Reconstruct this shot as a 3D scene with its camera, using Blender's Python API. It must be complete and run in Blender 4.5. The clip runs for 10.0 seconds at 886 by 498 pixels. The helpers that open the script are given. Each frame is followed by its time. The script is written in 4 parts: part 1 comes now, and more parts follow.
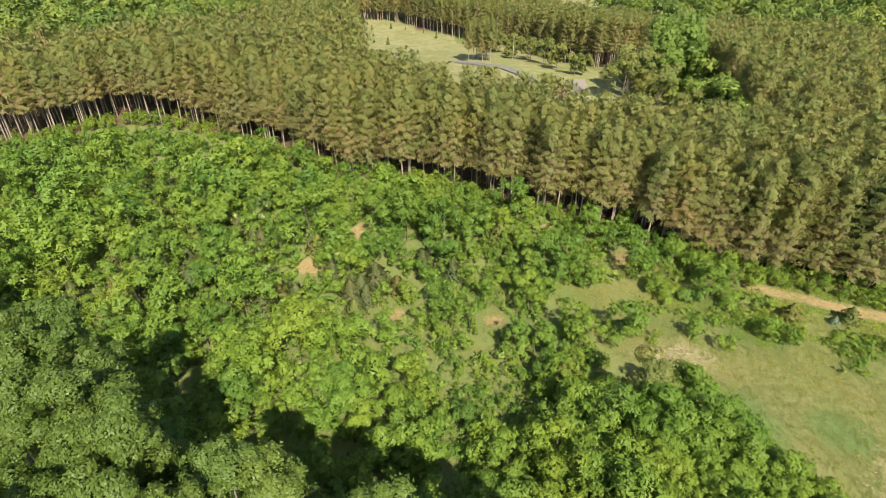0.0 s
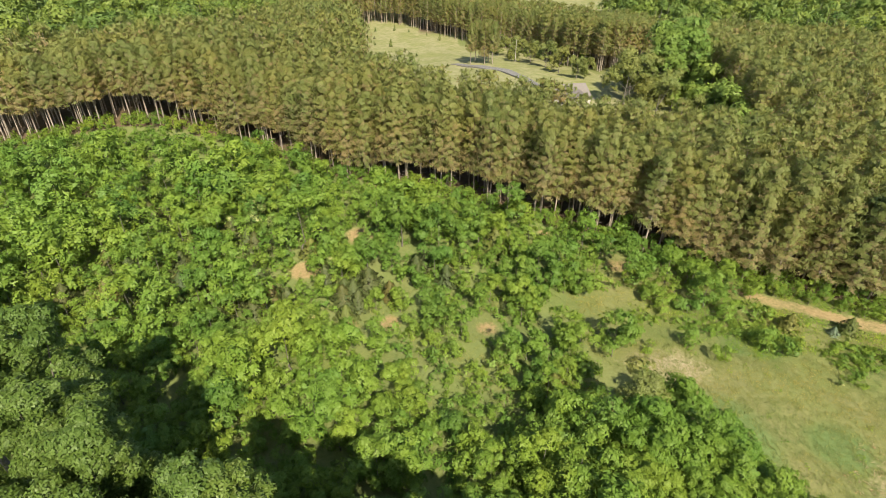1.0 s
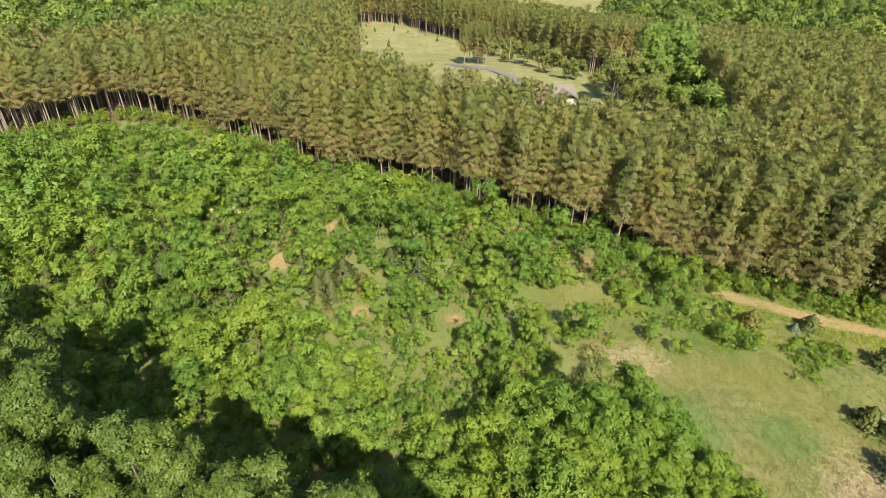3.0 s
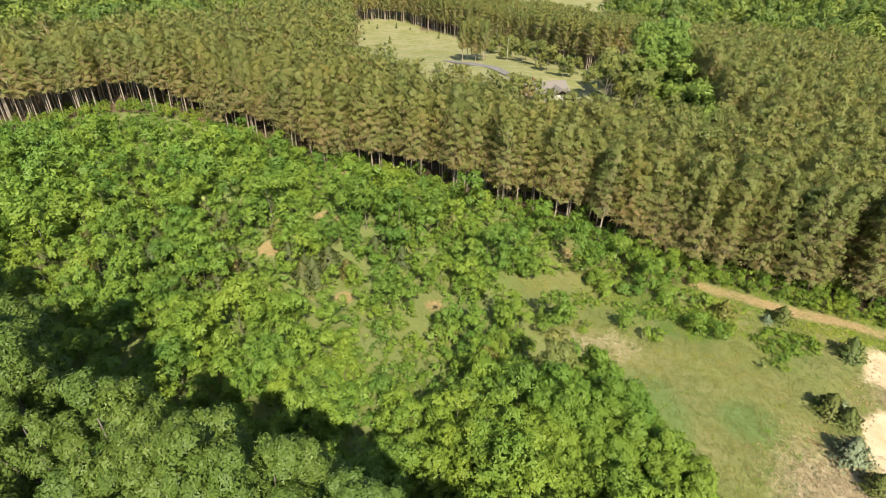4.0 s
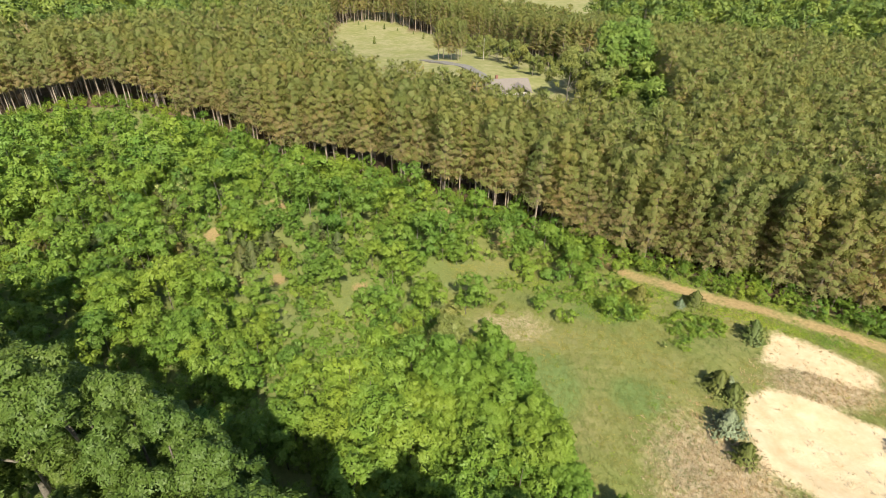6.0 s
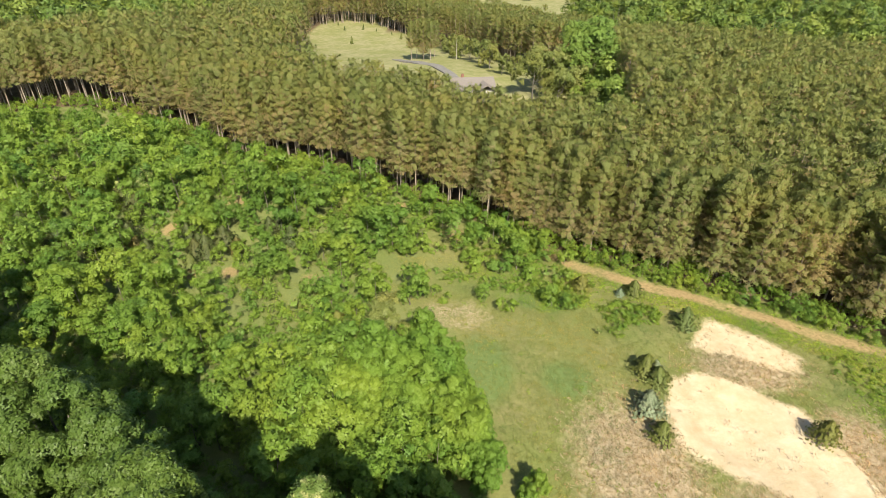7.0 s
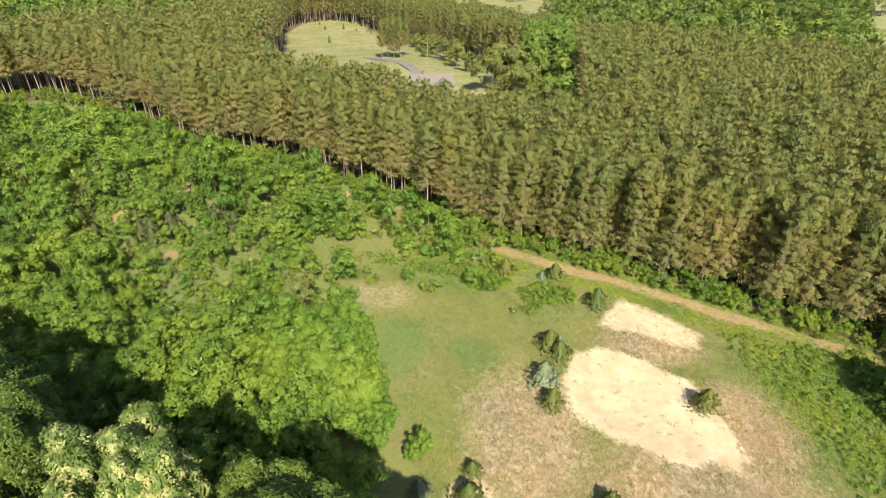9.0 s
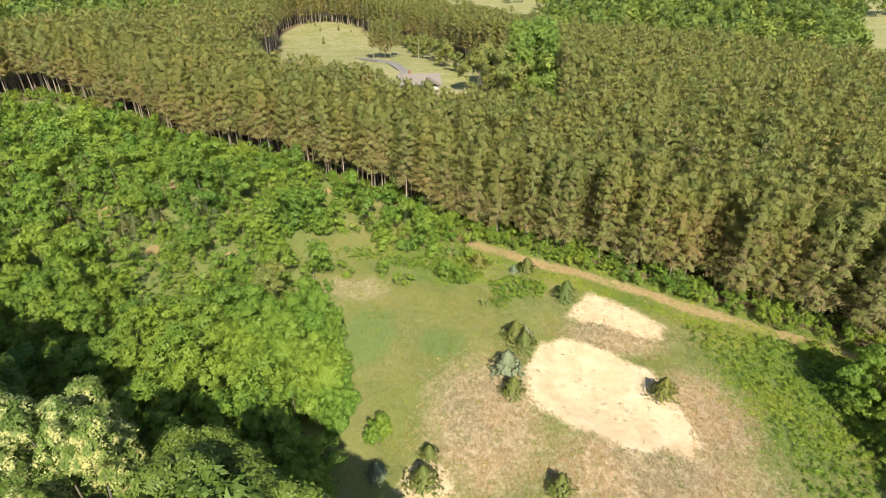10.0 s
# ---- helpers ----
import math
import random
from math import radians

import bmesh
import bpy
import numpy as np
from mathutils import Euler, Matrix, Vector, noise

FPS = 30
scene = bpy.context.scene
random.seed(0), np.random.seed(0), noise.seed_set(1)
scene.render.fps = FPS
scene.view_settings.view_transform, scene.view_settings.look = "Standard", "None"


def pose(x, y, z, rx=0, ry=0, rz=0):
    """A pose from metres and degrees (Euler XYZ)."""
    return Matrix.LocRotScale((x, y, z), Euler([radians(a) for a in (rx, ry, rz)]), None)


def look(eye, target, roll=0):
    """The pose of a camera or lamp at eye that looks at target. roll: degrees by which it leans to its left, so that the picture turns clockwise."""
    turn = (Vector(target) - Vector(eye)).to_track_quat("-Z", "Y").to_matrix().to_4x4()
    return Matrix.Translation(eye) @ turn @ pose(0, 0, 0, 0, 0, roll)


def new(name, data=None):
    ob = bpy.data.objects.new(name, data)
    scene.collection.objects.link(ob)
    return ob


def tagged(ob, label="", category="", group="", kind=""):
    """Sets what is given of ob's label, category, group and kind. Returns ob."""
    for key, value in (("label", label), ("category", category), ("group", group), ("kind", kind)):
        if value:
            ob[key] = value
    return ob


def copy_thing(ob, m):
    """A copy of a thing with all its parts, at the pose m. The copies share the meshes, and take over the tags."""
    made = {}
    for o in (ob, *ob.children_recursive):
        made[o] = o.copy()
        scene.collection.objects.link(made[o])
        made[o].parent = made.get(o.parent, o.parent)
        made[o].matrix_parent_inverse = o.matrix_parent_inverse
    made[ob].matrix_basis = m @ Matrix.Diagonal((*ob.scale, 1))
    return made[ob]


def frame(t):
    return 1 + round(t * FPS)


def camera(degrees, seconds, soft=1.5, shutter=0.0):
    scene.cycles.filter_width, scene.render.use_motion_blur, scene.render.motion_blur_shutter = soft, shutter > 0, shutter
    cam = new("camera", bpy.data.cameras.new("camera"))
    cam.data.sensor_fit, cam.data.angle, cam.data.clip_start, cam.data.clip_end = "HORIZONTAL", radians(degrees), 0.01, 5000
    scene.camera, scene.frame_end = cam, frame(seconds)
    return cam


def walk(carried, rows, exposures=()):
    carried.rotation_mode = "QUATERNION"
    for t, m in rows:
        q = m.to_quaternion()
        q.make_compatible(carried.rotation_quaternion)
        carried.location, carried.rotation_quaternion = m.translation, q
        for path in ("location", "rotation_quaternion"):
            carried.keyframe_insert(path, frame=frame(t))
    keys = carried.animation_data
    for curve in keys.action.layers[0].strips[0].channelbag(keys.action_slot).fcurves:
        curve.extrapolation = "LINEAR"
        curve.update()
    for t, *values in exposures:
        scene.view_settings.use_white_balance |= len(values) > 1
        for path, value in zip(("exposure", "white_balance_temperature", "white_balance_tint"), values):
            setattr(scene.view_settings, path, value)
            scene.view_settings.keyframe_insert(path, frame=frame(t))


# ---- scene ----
cam = camera(77.6, 10.0, soft=0.5)
PATH = [
    (0, (2.335, -0.828, 49.551), (2.316, 0.868, 48.492), 0.3),
    (0.5, (3.156, -0.176, 49.627), (3.122, 1.521, 48.569), 0.5),
    (1, (4.032, 0.251, 49.708), (3.994, 1.949, 48.653), 0.5),
    (1.5, (5.067, 0.348, 49.791), (5.028, 2.047, 48.737), 0.7),
    (2, (6.248, -0.037, 49.852), (6.206, 1.662, 48.799), 0.8),
    (2.5, (7.701, -0.921, 49.866), (7.649, 0.78, 48.816), 0.8),
    (4, (13.269, -4.641, 49.742), (13.181, -2.944, 48.688), 1.2),
    (4.5, (15.842, -5.658, 49.711), (15.735, -3.96, 48.659), 1.2),
    (5, (19.031, -6.504, 49.682), (18.905, -4.807, 48.631), 1.1),
    (5.5, (22.608, -7.414, 49.664), (22.471, -5.717, 48.615), 1.0),
    (5.7, (24.122, -7.815, 49.668), (23.984, -6.117, 48.621), 0.9),
    (6.8, (32.743, -10.213, 49.838), (32.635, -8.511, 48.793), 1.2),
    (7, (34.217, -10.641, 49.847), (34.102, -8.938, 48.805), 0.9),
    (7.5, (37.651, -11.747, 49.875), (37.534, -10.042, 48.836), 0.9),
    (8, (40.767, -12.88, 49.882), (40.648, -11.174, 48.845), 1.1),
    (8.5, (43.481, -13.885, 49.861), (43.363, -12.179, 48.825), 1.0),
    (9, (46.049, -14.852, 49.838), (45.93, -13.146, 48.801), 1.1),
    (9.5, (48.57, -15.807, 49.844), (48.447, -14.099, 48.81), 0.9),
    (10, (51.121, -16.709, 49.88), (50.988, -15.001, 48.848), 0.9),
]
walk(cam, [(t, look(eye, target, roll)) for t, eye, target, roll in PATH])


# ---- world, sun, exposure ----
SUN_AZ, SUN_EL = (0.29, -0.957), 44.0          # the sun stands behind the first view and a little to its right
world = bpy.data.worlds.new("sky")
scene.world = world
world.use_nodes = True
wn = world.node_tree.nodes
sky = wn.new("ShaderNodeTexSky")
sky.sky_type, sky.sun_disc = "NISHITA", False
sky.sun_elevation, sky.sun_rotation = radians(SUN_EL), math.atan2(SUN_AZ[0], SUN_AZ[1])
world.node_tree.links.new(sky.outputs[0], wn["Background"].inputs[0])
wn["Background"].inputs[1].default_value = 0.10

sun_data = bpy.data.lights.new("sun", "SUN")
sun_data.energy, sun_data.angle, sun_data.color = 5.0, radians(0.53), (1.0, 0.91, 0.74)
sun = new("sun", sun_data)
sun.matrix_world = look((SUN_AZ[0] * 100, SUN_AZ[1] * 100, 100 * math.tan(radians(SUN_EL))), (0, 0, 0))
scene.view_settings.exposure = 0.65

rng = np.random.default_rng(7)


# ---- plan: heights of the ground and outlines of the covers ----
def ramp(a):
    a = np.clip(a, 0.0, 1.0)
    return a * a * (3.0 - 2.0 * a)


def height(x, y):
    x, y = np.asarray(x, float), np.asarray(y, float)
    z = -0.3 + 0.7 * ramp((34 - x) / 22)
    rise = 2.2 * ramp((y - 58) / 30) * ramp((45 - x) / 30) + (4.0 + 2.0 * ramp((x + 10) / 40)) * ramp((y - 95) / 45) * ramp((100 - x) / 50) + ramp((-40 - x) / 40) * ramp((y - 60) / 50)
    z = z + rise * (1 - ramp((y - 160) / 80))
    z = z + 0.14 * np.sin(x * 0.43 + 1.3) * np.cos(y * 0.37) + 0.10 * np.sin(x * 0.9 + y * 0.7)
    z = z + 0.25 * np.sin(x * 0.11) * np.cos(y * 0.09)
    return z


def inside(px, py, poly):
    px, py = np.asarray(px, float), np.asarray(py, float)
    hit = np.zeros(px.shape, bool)
    n = len(poly)
    for i in range(n):
        (x0, y0), (x1, y1) = poly[i], poly[(i + 1) % n]
        if y0 == y1:
            continue
        cross = (x1 - x0) * (py - y0) / (y1 - y0) + x0
        hit ^= ((y0 > py) != (y1 > py)) & (px < cross)
    return hit


def near_line(px, py, line):
    """Distance to a polyline."""
    best = np.full(np.shape(px), 1e9)
    for (x0, y0), (x1, y1) in zip(line, line[1:]):
        dx, dy = x1 - x0, y1 - y0
        s = np.clip(((px - x0) * dx + (py - y0) * dy) / (dx * dx + dy * dy), 0, 1)
        best = np.minimum(best, np.hypot(px - x0 - s * dx, py - y0 - s * dy))
    return best


def signed(px, py, poly):
    """Metres inside an outline (minus: outside)."""
    d = near_line(px, py, list(poly) + [poly[0]])
    return np.where(inside(px, py, poly), d, -d)


EDGE = [(-230, 20), (-150, 72), (-110, 98), (-94, 108.8), (-88, 112.4), (-79.6, 119.3), (-68, 123), (-54, 119.5), (-43, 114.5), (-33, 109.4), (-22, 103.4), (-12.5, 99.9),
        (-3, 97.5), (5.6, 95), (13.5, 89.5), (19, 86.5), (31, 83), (41.5, 77.4), (48, 73.2), (54, 71.8), (60, 69.6), (67, 66), (74, 62), (83, 59), (95.5, 52), (107, 45), (122, 36), (162, 14)]
STAND_NEAR = EDGE + [(226.5, 61.3), (187.3, 144.1), (169.9, 172.2), (142.5, 190.1), (103, 214.3), (76, 199), (72.5, 175), (71, 133), (69, 122), (68, 107),
                     (61.6, 106), (50.2, 107), (40.1, 108), (29.6, 109), (19, 112), (10, 113), (0, 115), (-8, 122.5), (-18, 131), (-26, 181), (-53, 262), (-62.7, 270.9),
                     (-56.3, 169.4), (-75.3, 149.1), (-99.2, 132.4), (-166, 113.9), (-228.7, 84.4)]
STAND_BACK = [(-68.8, 254.3), (-52.8, 259.6), (-50.8, 275.7), (-37.3, 291.6), (-23, 286.8), (-7.2, 264.4), (7.4, 248.2), (19.9, 237.1), (30.6, 228.2), (40.8, 201.1),
              (49.2, 183.8), (61.2, 183.7), (78.4, 180.8), (80.4, 204.3), (68.8, 241.3), (46.6, 258.2), (4.8, 302), (-31, 326.4), (-78.3, 329.8)]
LAWN = [(-56.8, 243.5), (-27.5, 161.9), (-1.4, 127.6), (40.1, 115.4), (55.4, 118.4), (58.8, 161.9), (40.8, 201.1), (30.6, 228.2), (19.9, 237.1), (7.4, 248.2), (-7.2, 264.4), (-23, 286.8), (-37.3, 291.6), (-50.8, 275.7), (-52.8, 259.6)]
CLEARING = [(16.9, 63.3), (22.6, 67.4), (36.8, 67.5), (46.6, 66.6), (50.4, 73.6), (57.3, 69.7), (66.3, 65.2), (80.1, 59.2), (100.5, 47.9), (116.8, 37.5), (128.8, 13.5), (110.8, -28.5), (60.8, -38.5),
            (46.8, 6.5), (43, 19.1), (40, 25.2), (37, 31.2), (34, 36.1), (32, 43), (27.9, 49.3), (22.6, 54.7)]
SAND = [(57.8, 37.9), (60.1, 42.8), (63.5, 44.2), (68.6, 42.9), (74.5, 38.9), (76.2, 34.6), (77.3, 30.6), (76.4, 25.1), (72.8, 26), (69.4, 25.2), (62.2, 28.7), (58, 31.8)]
SAND_UPPER = [(64.1, 49), (65.4, 52.1), (68.6, 55.7), (74.1, 52.5), (78.7, 48.3), (77.4, 44.9), (72.1, 46)]
TRACK = [(45.5, 73.5), (47.5, 71.4), (52.2, 67.8), (60.9, 63.1), (69.8, 59.8), (77.9, 55.8), (85.4, 52.2), (92.3, 48.8), (99.5, 45.4), (114.8, 36.5), (150.8, 15.5)]
BARE = [(-12, 80.5, 2.4), (-19, 71.2, 2.2), (-10.8, 58.6, 2.2), (-4.6, 59.7, 1.8), (-22.9, 56.4, 1.2), (31, 75.7, 1.9), (8.9, 58.8, 1.5), (19.7, 82.5, 1.4), (-12.6, 98.5, 1.2)]


# ---- meshes ----
def mesh_of(name, verts, tris, normals, material, tint=None):
    """A mesh from arrays of corners, triangles (or quads) and, where given, the corners' normals."""
    verts, tris = np.asarray(verts, np.float32), np.asarray(tris, np.int32)
    k = tris.shape[1]
    me = bpy.data.meshes.new(name)
    me.vertices.add(len(verts))
    me.vertices.foreach_set("co", verts.ravel())
    me.loops.add(tris.size)
    me.loops.foreach_set("vertex_index", tris.ravel())
    me.polygons.add(len(tris))
    me.polygons.foreach_set("loop_start", np.arange(0, tris.size, k, dtype=np.int32))
    if tint is not None:
        me.attributes.new("tint", "FLOAT", "POINT").data.foreach_set("value", np.asarray(tint, np.float32))
    if normals is not None:
        me.attributes.new("custom_normal", "FLOAT_VECTOR", "POINT").data.foreach_set("vector", np.asarray(normals, np.float32).ravel())
    me.update(calc_edges=True)
    me.materials.append(material)
    return me


def part(name, me, parent, label=""):
    ob = new(name, me)
    ob.parent = parent
    if label:
        ob["label"] = label
    return ob


def unit(v):
    return v / np.maximum(np.linalg.norm(v, axis=-1, keepdims=True), 1e-9)


def blades(pos, normal, axis, length, width, quad=False, round_to=None, soft=0.0):
    """Leaves: one triangle or one diamond for each place, lying across its normal and pointing along its axis.
    round_to, soft: the outward direction of the clump, and how far the leaf's normals lean to it."""
    n = len(pos)
    axis = unit(axis - normal * np.sum(axis * normal, 1, keepdims=True))
    side = np.cross(normal, axis)
    length, width = np.broadcast_to(length, n)[:, None], np.broadcast_to(width, n)[:, None]
    base = pos - axis * length * 0.5
    tip = pos + axis * length * 0.5
    if quad:
        mid = pos + normal * length * 0.10
        v = np.stack([base, mid + side * width * 0.5, tip, mid - side * width * 0.5], 1)
    else:
        v = np.stack([base + side * width * 0.5, base - side * width * 0.5, tip], 1)
    k = v.shape[1]
    f = np.arange(k * n).reshape(n, k)
    face = unit(np.cross(v[:, 1] - v[:, 0], v[:, 2] - v[:, 0]))
    goal = face if round_to is None else round_to
    away = np.sum(face * goal, 1) < 0
    f[away] = f[away][:, ::-1]
    face[away] *= -1
    shade = unit(face * (1.0 - soft) + goal * soft)
    return v.reshape(-1, 3), f, np.repeat(shade, k, 0)


def tube(points, radii, sides=6):
    """A tapering limb as triangles."""
    pts, verts, faces, normals = np.asarray(points, float), [], [], []
    for i, p in enumerate(pts):
        d = unit((pts[min(i + 1, len(pts) - 1)] - pts[max(i - 1, 0)])[None])[0]
        u = unit(np.cross(d, (0.31, 0.95, 0.05))[None])[0]
        w = np.cross(d, u)
        for k in range(sides):
            a = 2 * math.pi * k / sides
            normals.append(math.cos(a) * u + math.sin(a) * w)
            verts.append(p + radii[i] * normals[-1])
    for i in range(len(pts) - 1):
        for k in range(sides):
            a, b = i * sides + k, i * sides + (k + 1) % sides
            faces += [(a, b, b + sides), (a, b + sides, a + sides)]
    return np.array(verts), np.array(faces), np.array(normals)


def joined(pieces):
    vs, fs, ns, n = [], [], [], 0
    for v, f, m in pieces:
        vs.append(v)
        fs.append(np.asarray(f) + n)
        ns.append(m)
        n += len(v)
    return np.concatenate(vs), np.concatenate(fs), np.concatenate(ns)


# ---- materials ----
def material(name, rough=0.9):
    m = bpy.data.materials.new(name)
    m.use_nodes = True
    n, l = m.node_tree.nodes, m.node_tree.links
    b = n["Principled BSDF"]
    b.inputs["Roughness"].default_value = rough
    b.inputs["Specular IOR Level"].default_value = 0.25
    return m, n, l, b


def ramp_node(n, stops):
    r = n.new("ShaderNodeValToRGB")
    e = r.color_ramp.elements
    e[0].position, e[0].color = stops[0][0], (*stops[0][1], 1)
    e[1].position, e[1].color = stops[-1][0], (*stops[-1][1], 1)
    for p, c in stops[1:-1]:
        x = e.new(p)
        x.color = (*c, 1)
    return r


def leaf_material(name, stops, vary, joint=False, through_light=0.16, rough=0.55, patchy=1.0, bloom=False):
    """Leaf colour: by leaf (island) and by tree (object, or the tint of a tree in a joined wood)."""
    m, n, l, b = material(name, rough)
    geo = n.new("ShaderNodeNewGeometry")
    r = ramp_node(n, stops)
    if bloom:
        clump = n.new("ShaderNodeTexNoise")
        clump.inputs["Scale"].default_value, clump.inputs["Detail"].default_value = 1.5, 3.0
        l.new(geo.outputs["Position"], clump.inputs["Vector"])
        l.new(clump.outputs[0], r.inputs[0])
    else:
        l.new(geo.outputs["Random Per Island"], r.inputs[0])
    if joint:
        src = n.new("ShaderNodeAttribute")
        src.attribute_name = "tint"
        tree = src.outputs["Fac"]
    else:
        src = n.new("ShaderNodeObjectInfo")
        tree = src.outputs["Random"]
    tr = ramp_node(n, vary)
    l.new(tree, tr.inputs[0])
    mix = n.new("ShaderNodeMixRGB")
    mix.blend_type = "MULTIPLY"
    mix.inputs[0].default_value = 1.0
    l.new(r.outputs[0], mix.inputs[1])
    l.new(tr.outputs[0], mix.inputs[2])
    patch = n.new("ShaderNodeTexNoise")
    patch.inputs["Scale"].default_value, patch.inputs["Detail"].default_value = 0.11, 2.0
    l.new(geo.outputs["Position"], patch.inputs["Vector"])
    pr = ramp_node(n, [(0.34, (1 - 0.16 * patchy, 1 - 0.07 * patchy, 1 - 0.05 * patchy)), (0.66, (1 + 0.16 * patchy, 1 + 0.06 * patchy, 1.0))])
    l.new(patch.outputs[0], pr.inputs[0])
    mix2 = n.new("ShaderNodeMixRGB")
    mix2.blend_type = "MULTIPLY"
    mix2.inputs[0].default_value = 1.0
    l.new(mix.outputs[0], mix2.inputs[1])
    l.new(pr.outputs[0], mix2.inputs[2])
    mix = mix2
    l.new(mix.outputs[0], b.inputs["Base Color"])
    t = n.new("ShaderNodeBsdfTranslucent")
    l.new(mix.outputs[0], t.inputs[0])
    ms = n.new("ShaderNodeMixShader")
    ms.inputs[0].default_value = through_light
    l.new(b.outputs[0], ms.inputs[1])
    l.new(t.outputs[0], ms.inputs[2])
    l.new(ms.outputs[0], n["Material Output"].inputs[0])
    return m


def noise_node(n, l, scale, detail=4.0, rough=0.6):
    t = n.new("ShaderNodeTexCoord")
    x = n.new("ShaderNodeTexNoise")
    x.inputs["Scale"].default_value, x.inputs["Detail"].default_value, x.inputs["Roughness"].default_value = scale, detail, rough
    l.new(t.outputs["Object"], x.inputs["Vector"])
    return x


def bark_material(name, dark, light, scale=6.0):
    m, n, l, b = material(name, 0.95)
    x = noise_node(n, l, scale)
    r = ramp_node(n, [(0.3, dark), (0.7, light)])
    l.new(x.outputs[0], r.inputs[0])
    l.new(r.outputs[0], b.inputs["Base Color"])
    bump = n.new("ShaderNodeBump")
    bump.inputs["Strength"].default_value = 0.5
    l.new(x.outputs[0], bump.inputs["Height"])
    l.new(bump.outputs[0], b.inputs["Normal"])
    return m


TREE_VARY = [(0.0, (0.66, 0.77, 0.9)), (0.22, (0.86, 0.92, 1.0)), (0.5, (1.0, 1.0, 1.0)), (0.78, (1.06, 1.04, 1.0)), (1.0, (1.16, 1.09, 1.0))]
PINE_VARY = [(0.0, (0.92, 0.97, 0.96)), (0.5, (1.0, 1.0, 1.0)), (1.0, (1.08, 1.03, 0.98))]
SAPLING_LEAF = [(0.0, (0.14, 0.222, 0.026)), (0.5, (0.163, 0.257, 0.032)), (0.85, (0.19, 0.288, 0.042)), (1.0, (0.235, 0.325, 0.07))]
PINE_NEEDLE = [(0.0, (0.25, 0.27, 0.076)), (0.5, (0.278, 0.302, 0.086)), (0.85, (0.305, 0.33, 0.1)), (1.0, (0.33, 0.35, 0.122))]
PINE_OLD = [(0.0, (0.31, 0.25, 0.104)), (0.5, (0.355, 0.29, 0.128)), (1.0, (0.4, 0.335, 0.16))]
TALL_LEAF = [(0.0, (0.085, 0.135, 0.022)), (0.5, (0.112, 0.172, 0.03)), (0.9, (0.145, 0.21, 0.045)), (1.0, (0.21, 0.265, 0.1))]

leaf_sapling = leaf_material("sapling_leaf", SAPLING_LEAF, TREE_VARY)
leaf_sapling_joint = leaf_material("sapling_leaf_joint", SAPLING_LEAF, TREE_VARY, True)
needle_pine = leaf_material("pine_needle", PINE_NEEDLE, PINE_VARY, through_light=0.5, patchy=0.6)
needle_pine_joint = leaf_material("pine_needle_joint", PINE_NEEDLE, PINE_VARY, True, 0.5, patchy=0.6)
needle_old = leaf_material("old_needle", PINE_OLD, PINE_VARY, through_light=0.5, patchy=0.6)
needle_old_joint = leaf_material("old_needle_joint", PINE_OLD, PINE_VARY, True, 0.5, patchy=0.6)
leaf_tall = leaf_material("tall_tree_leaf", TALL_LEAF, [(0.0, (0.85, 0.9, 0.85)), (1.0, (1.1, 1.05, 0.95))], through_light=0.18, patchy=0.5)
leaf_tall_joint = leaf_material("far_wood_leaf", [(0.0, (0.13, 0.185, 0.03)), (0.6, (0.175, 0.24, 0.04)), (1.0, (0.24, 0.3, 0.08))], TREE_VARY, True)
leaf_growth = leaf_material("growth_leaf", [(0.0, (0.175, 0.26, 0.03)), (0.5, (0.215, 0.31, 0.038)), (1.0, (0.28, 0.365, 0.065))], TREE_VARY, True, 0.3)
leaf_blossom = leaf_material("blossom_leaf", [(0.3, (0.10, 0.16, 0.03)), (0.49, (0.15, 0.22, 0.05)), (0.55, (0.29, 0.33, 0.11)), (0.66, (0.54, 0.53, 0.22))],
                             [(0.0, (0.95, 0.95, 0.95)), (1.0, (1.05, 1.05, 1.0))], bloom=True)
leaf_broad = leaf_material("dense_leaf", [(0.0, (0.128, 0.215, 0.028)), (0.5, (0.155, 0.252, 0.034)), (1.0, (0.19, 0.29, 0.05))],
                           [(0.0, (0.88, 0.95, 0.9)), (1.0, (1.12, 1.05, 0.9))])
leaf_fresh = leaf_material("fresh_leaf", [(0.0, (0.17, 0.248, 0.045)), (0.5, (0.205, 0.288, 0.054)), (1.0, (0.26, 0.34, 0.08))],
                           [(0.0, (0.92, 0.97, 0.9)), (1.0, (1.08, 1.04, 0.95))])
leaf_olive = leaf_material("olive_leaf", [(0.0, (0.15, 0.18, 0.04)), (0.6, (0.215, 0.245, 0.06)), (1.0, (0.29, 0.31, 0.11))],
                           [(0.0, (0.95, 0.95, 0.95)), (1.0, (1.05, 1.0, 0.95))])
needle_young = leaf_material("young_pine_needle", [(0.0, (0.12, 0.145, 0.034)), (0.6, (0.165, 0.19, 0.048)), (1.0, (0.215, 0.24, 0.07))],
                             [(0.0, (0.85, 0.95, 0.95)), (1.0, (1.15, 1.05, 0.9))], through_light=0.1)
needle_slope = leaf_material("slope_pine_needle", [(0.0, (0.07, 0.09, 0.026)), (0.6, (0.1, 0.118, 0.036)), (1.0, (0.145, 0.15, 0.055))],
                             [(0.0, (0.85, 1.0, 1.0)), (0.8, (1.05, 1.0, 0.95)), (1.0, (1.5, 1.15, 1.0))], through_light=0.1)
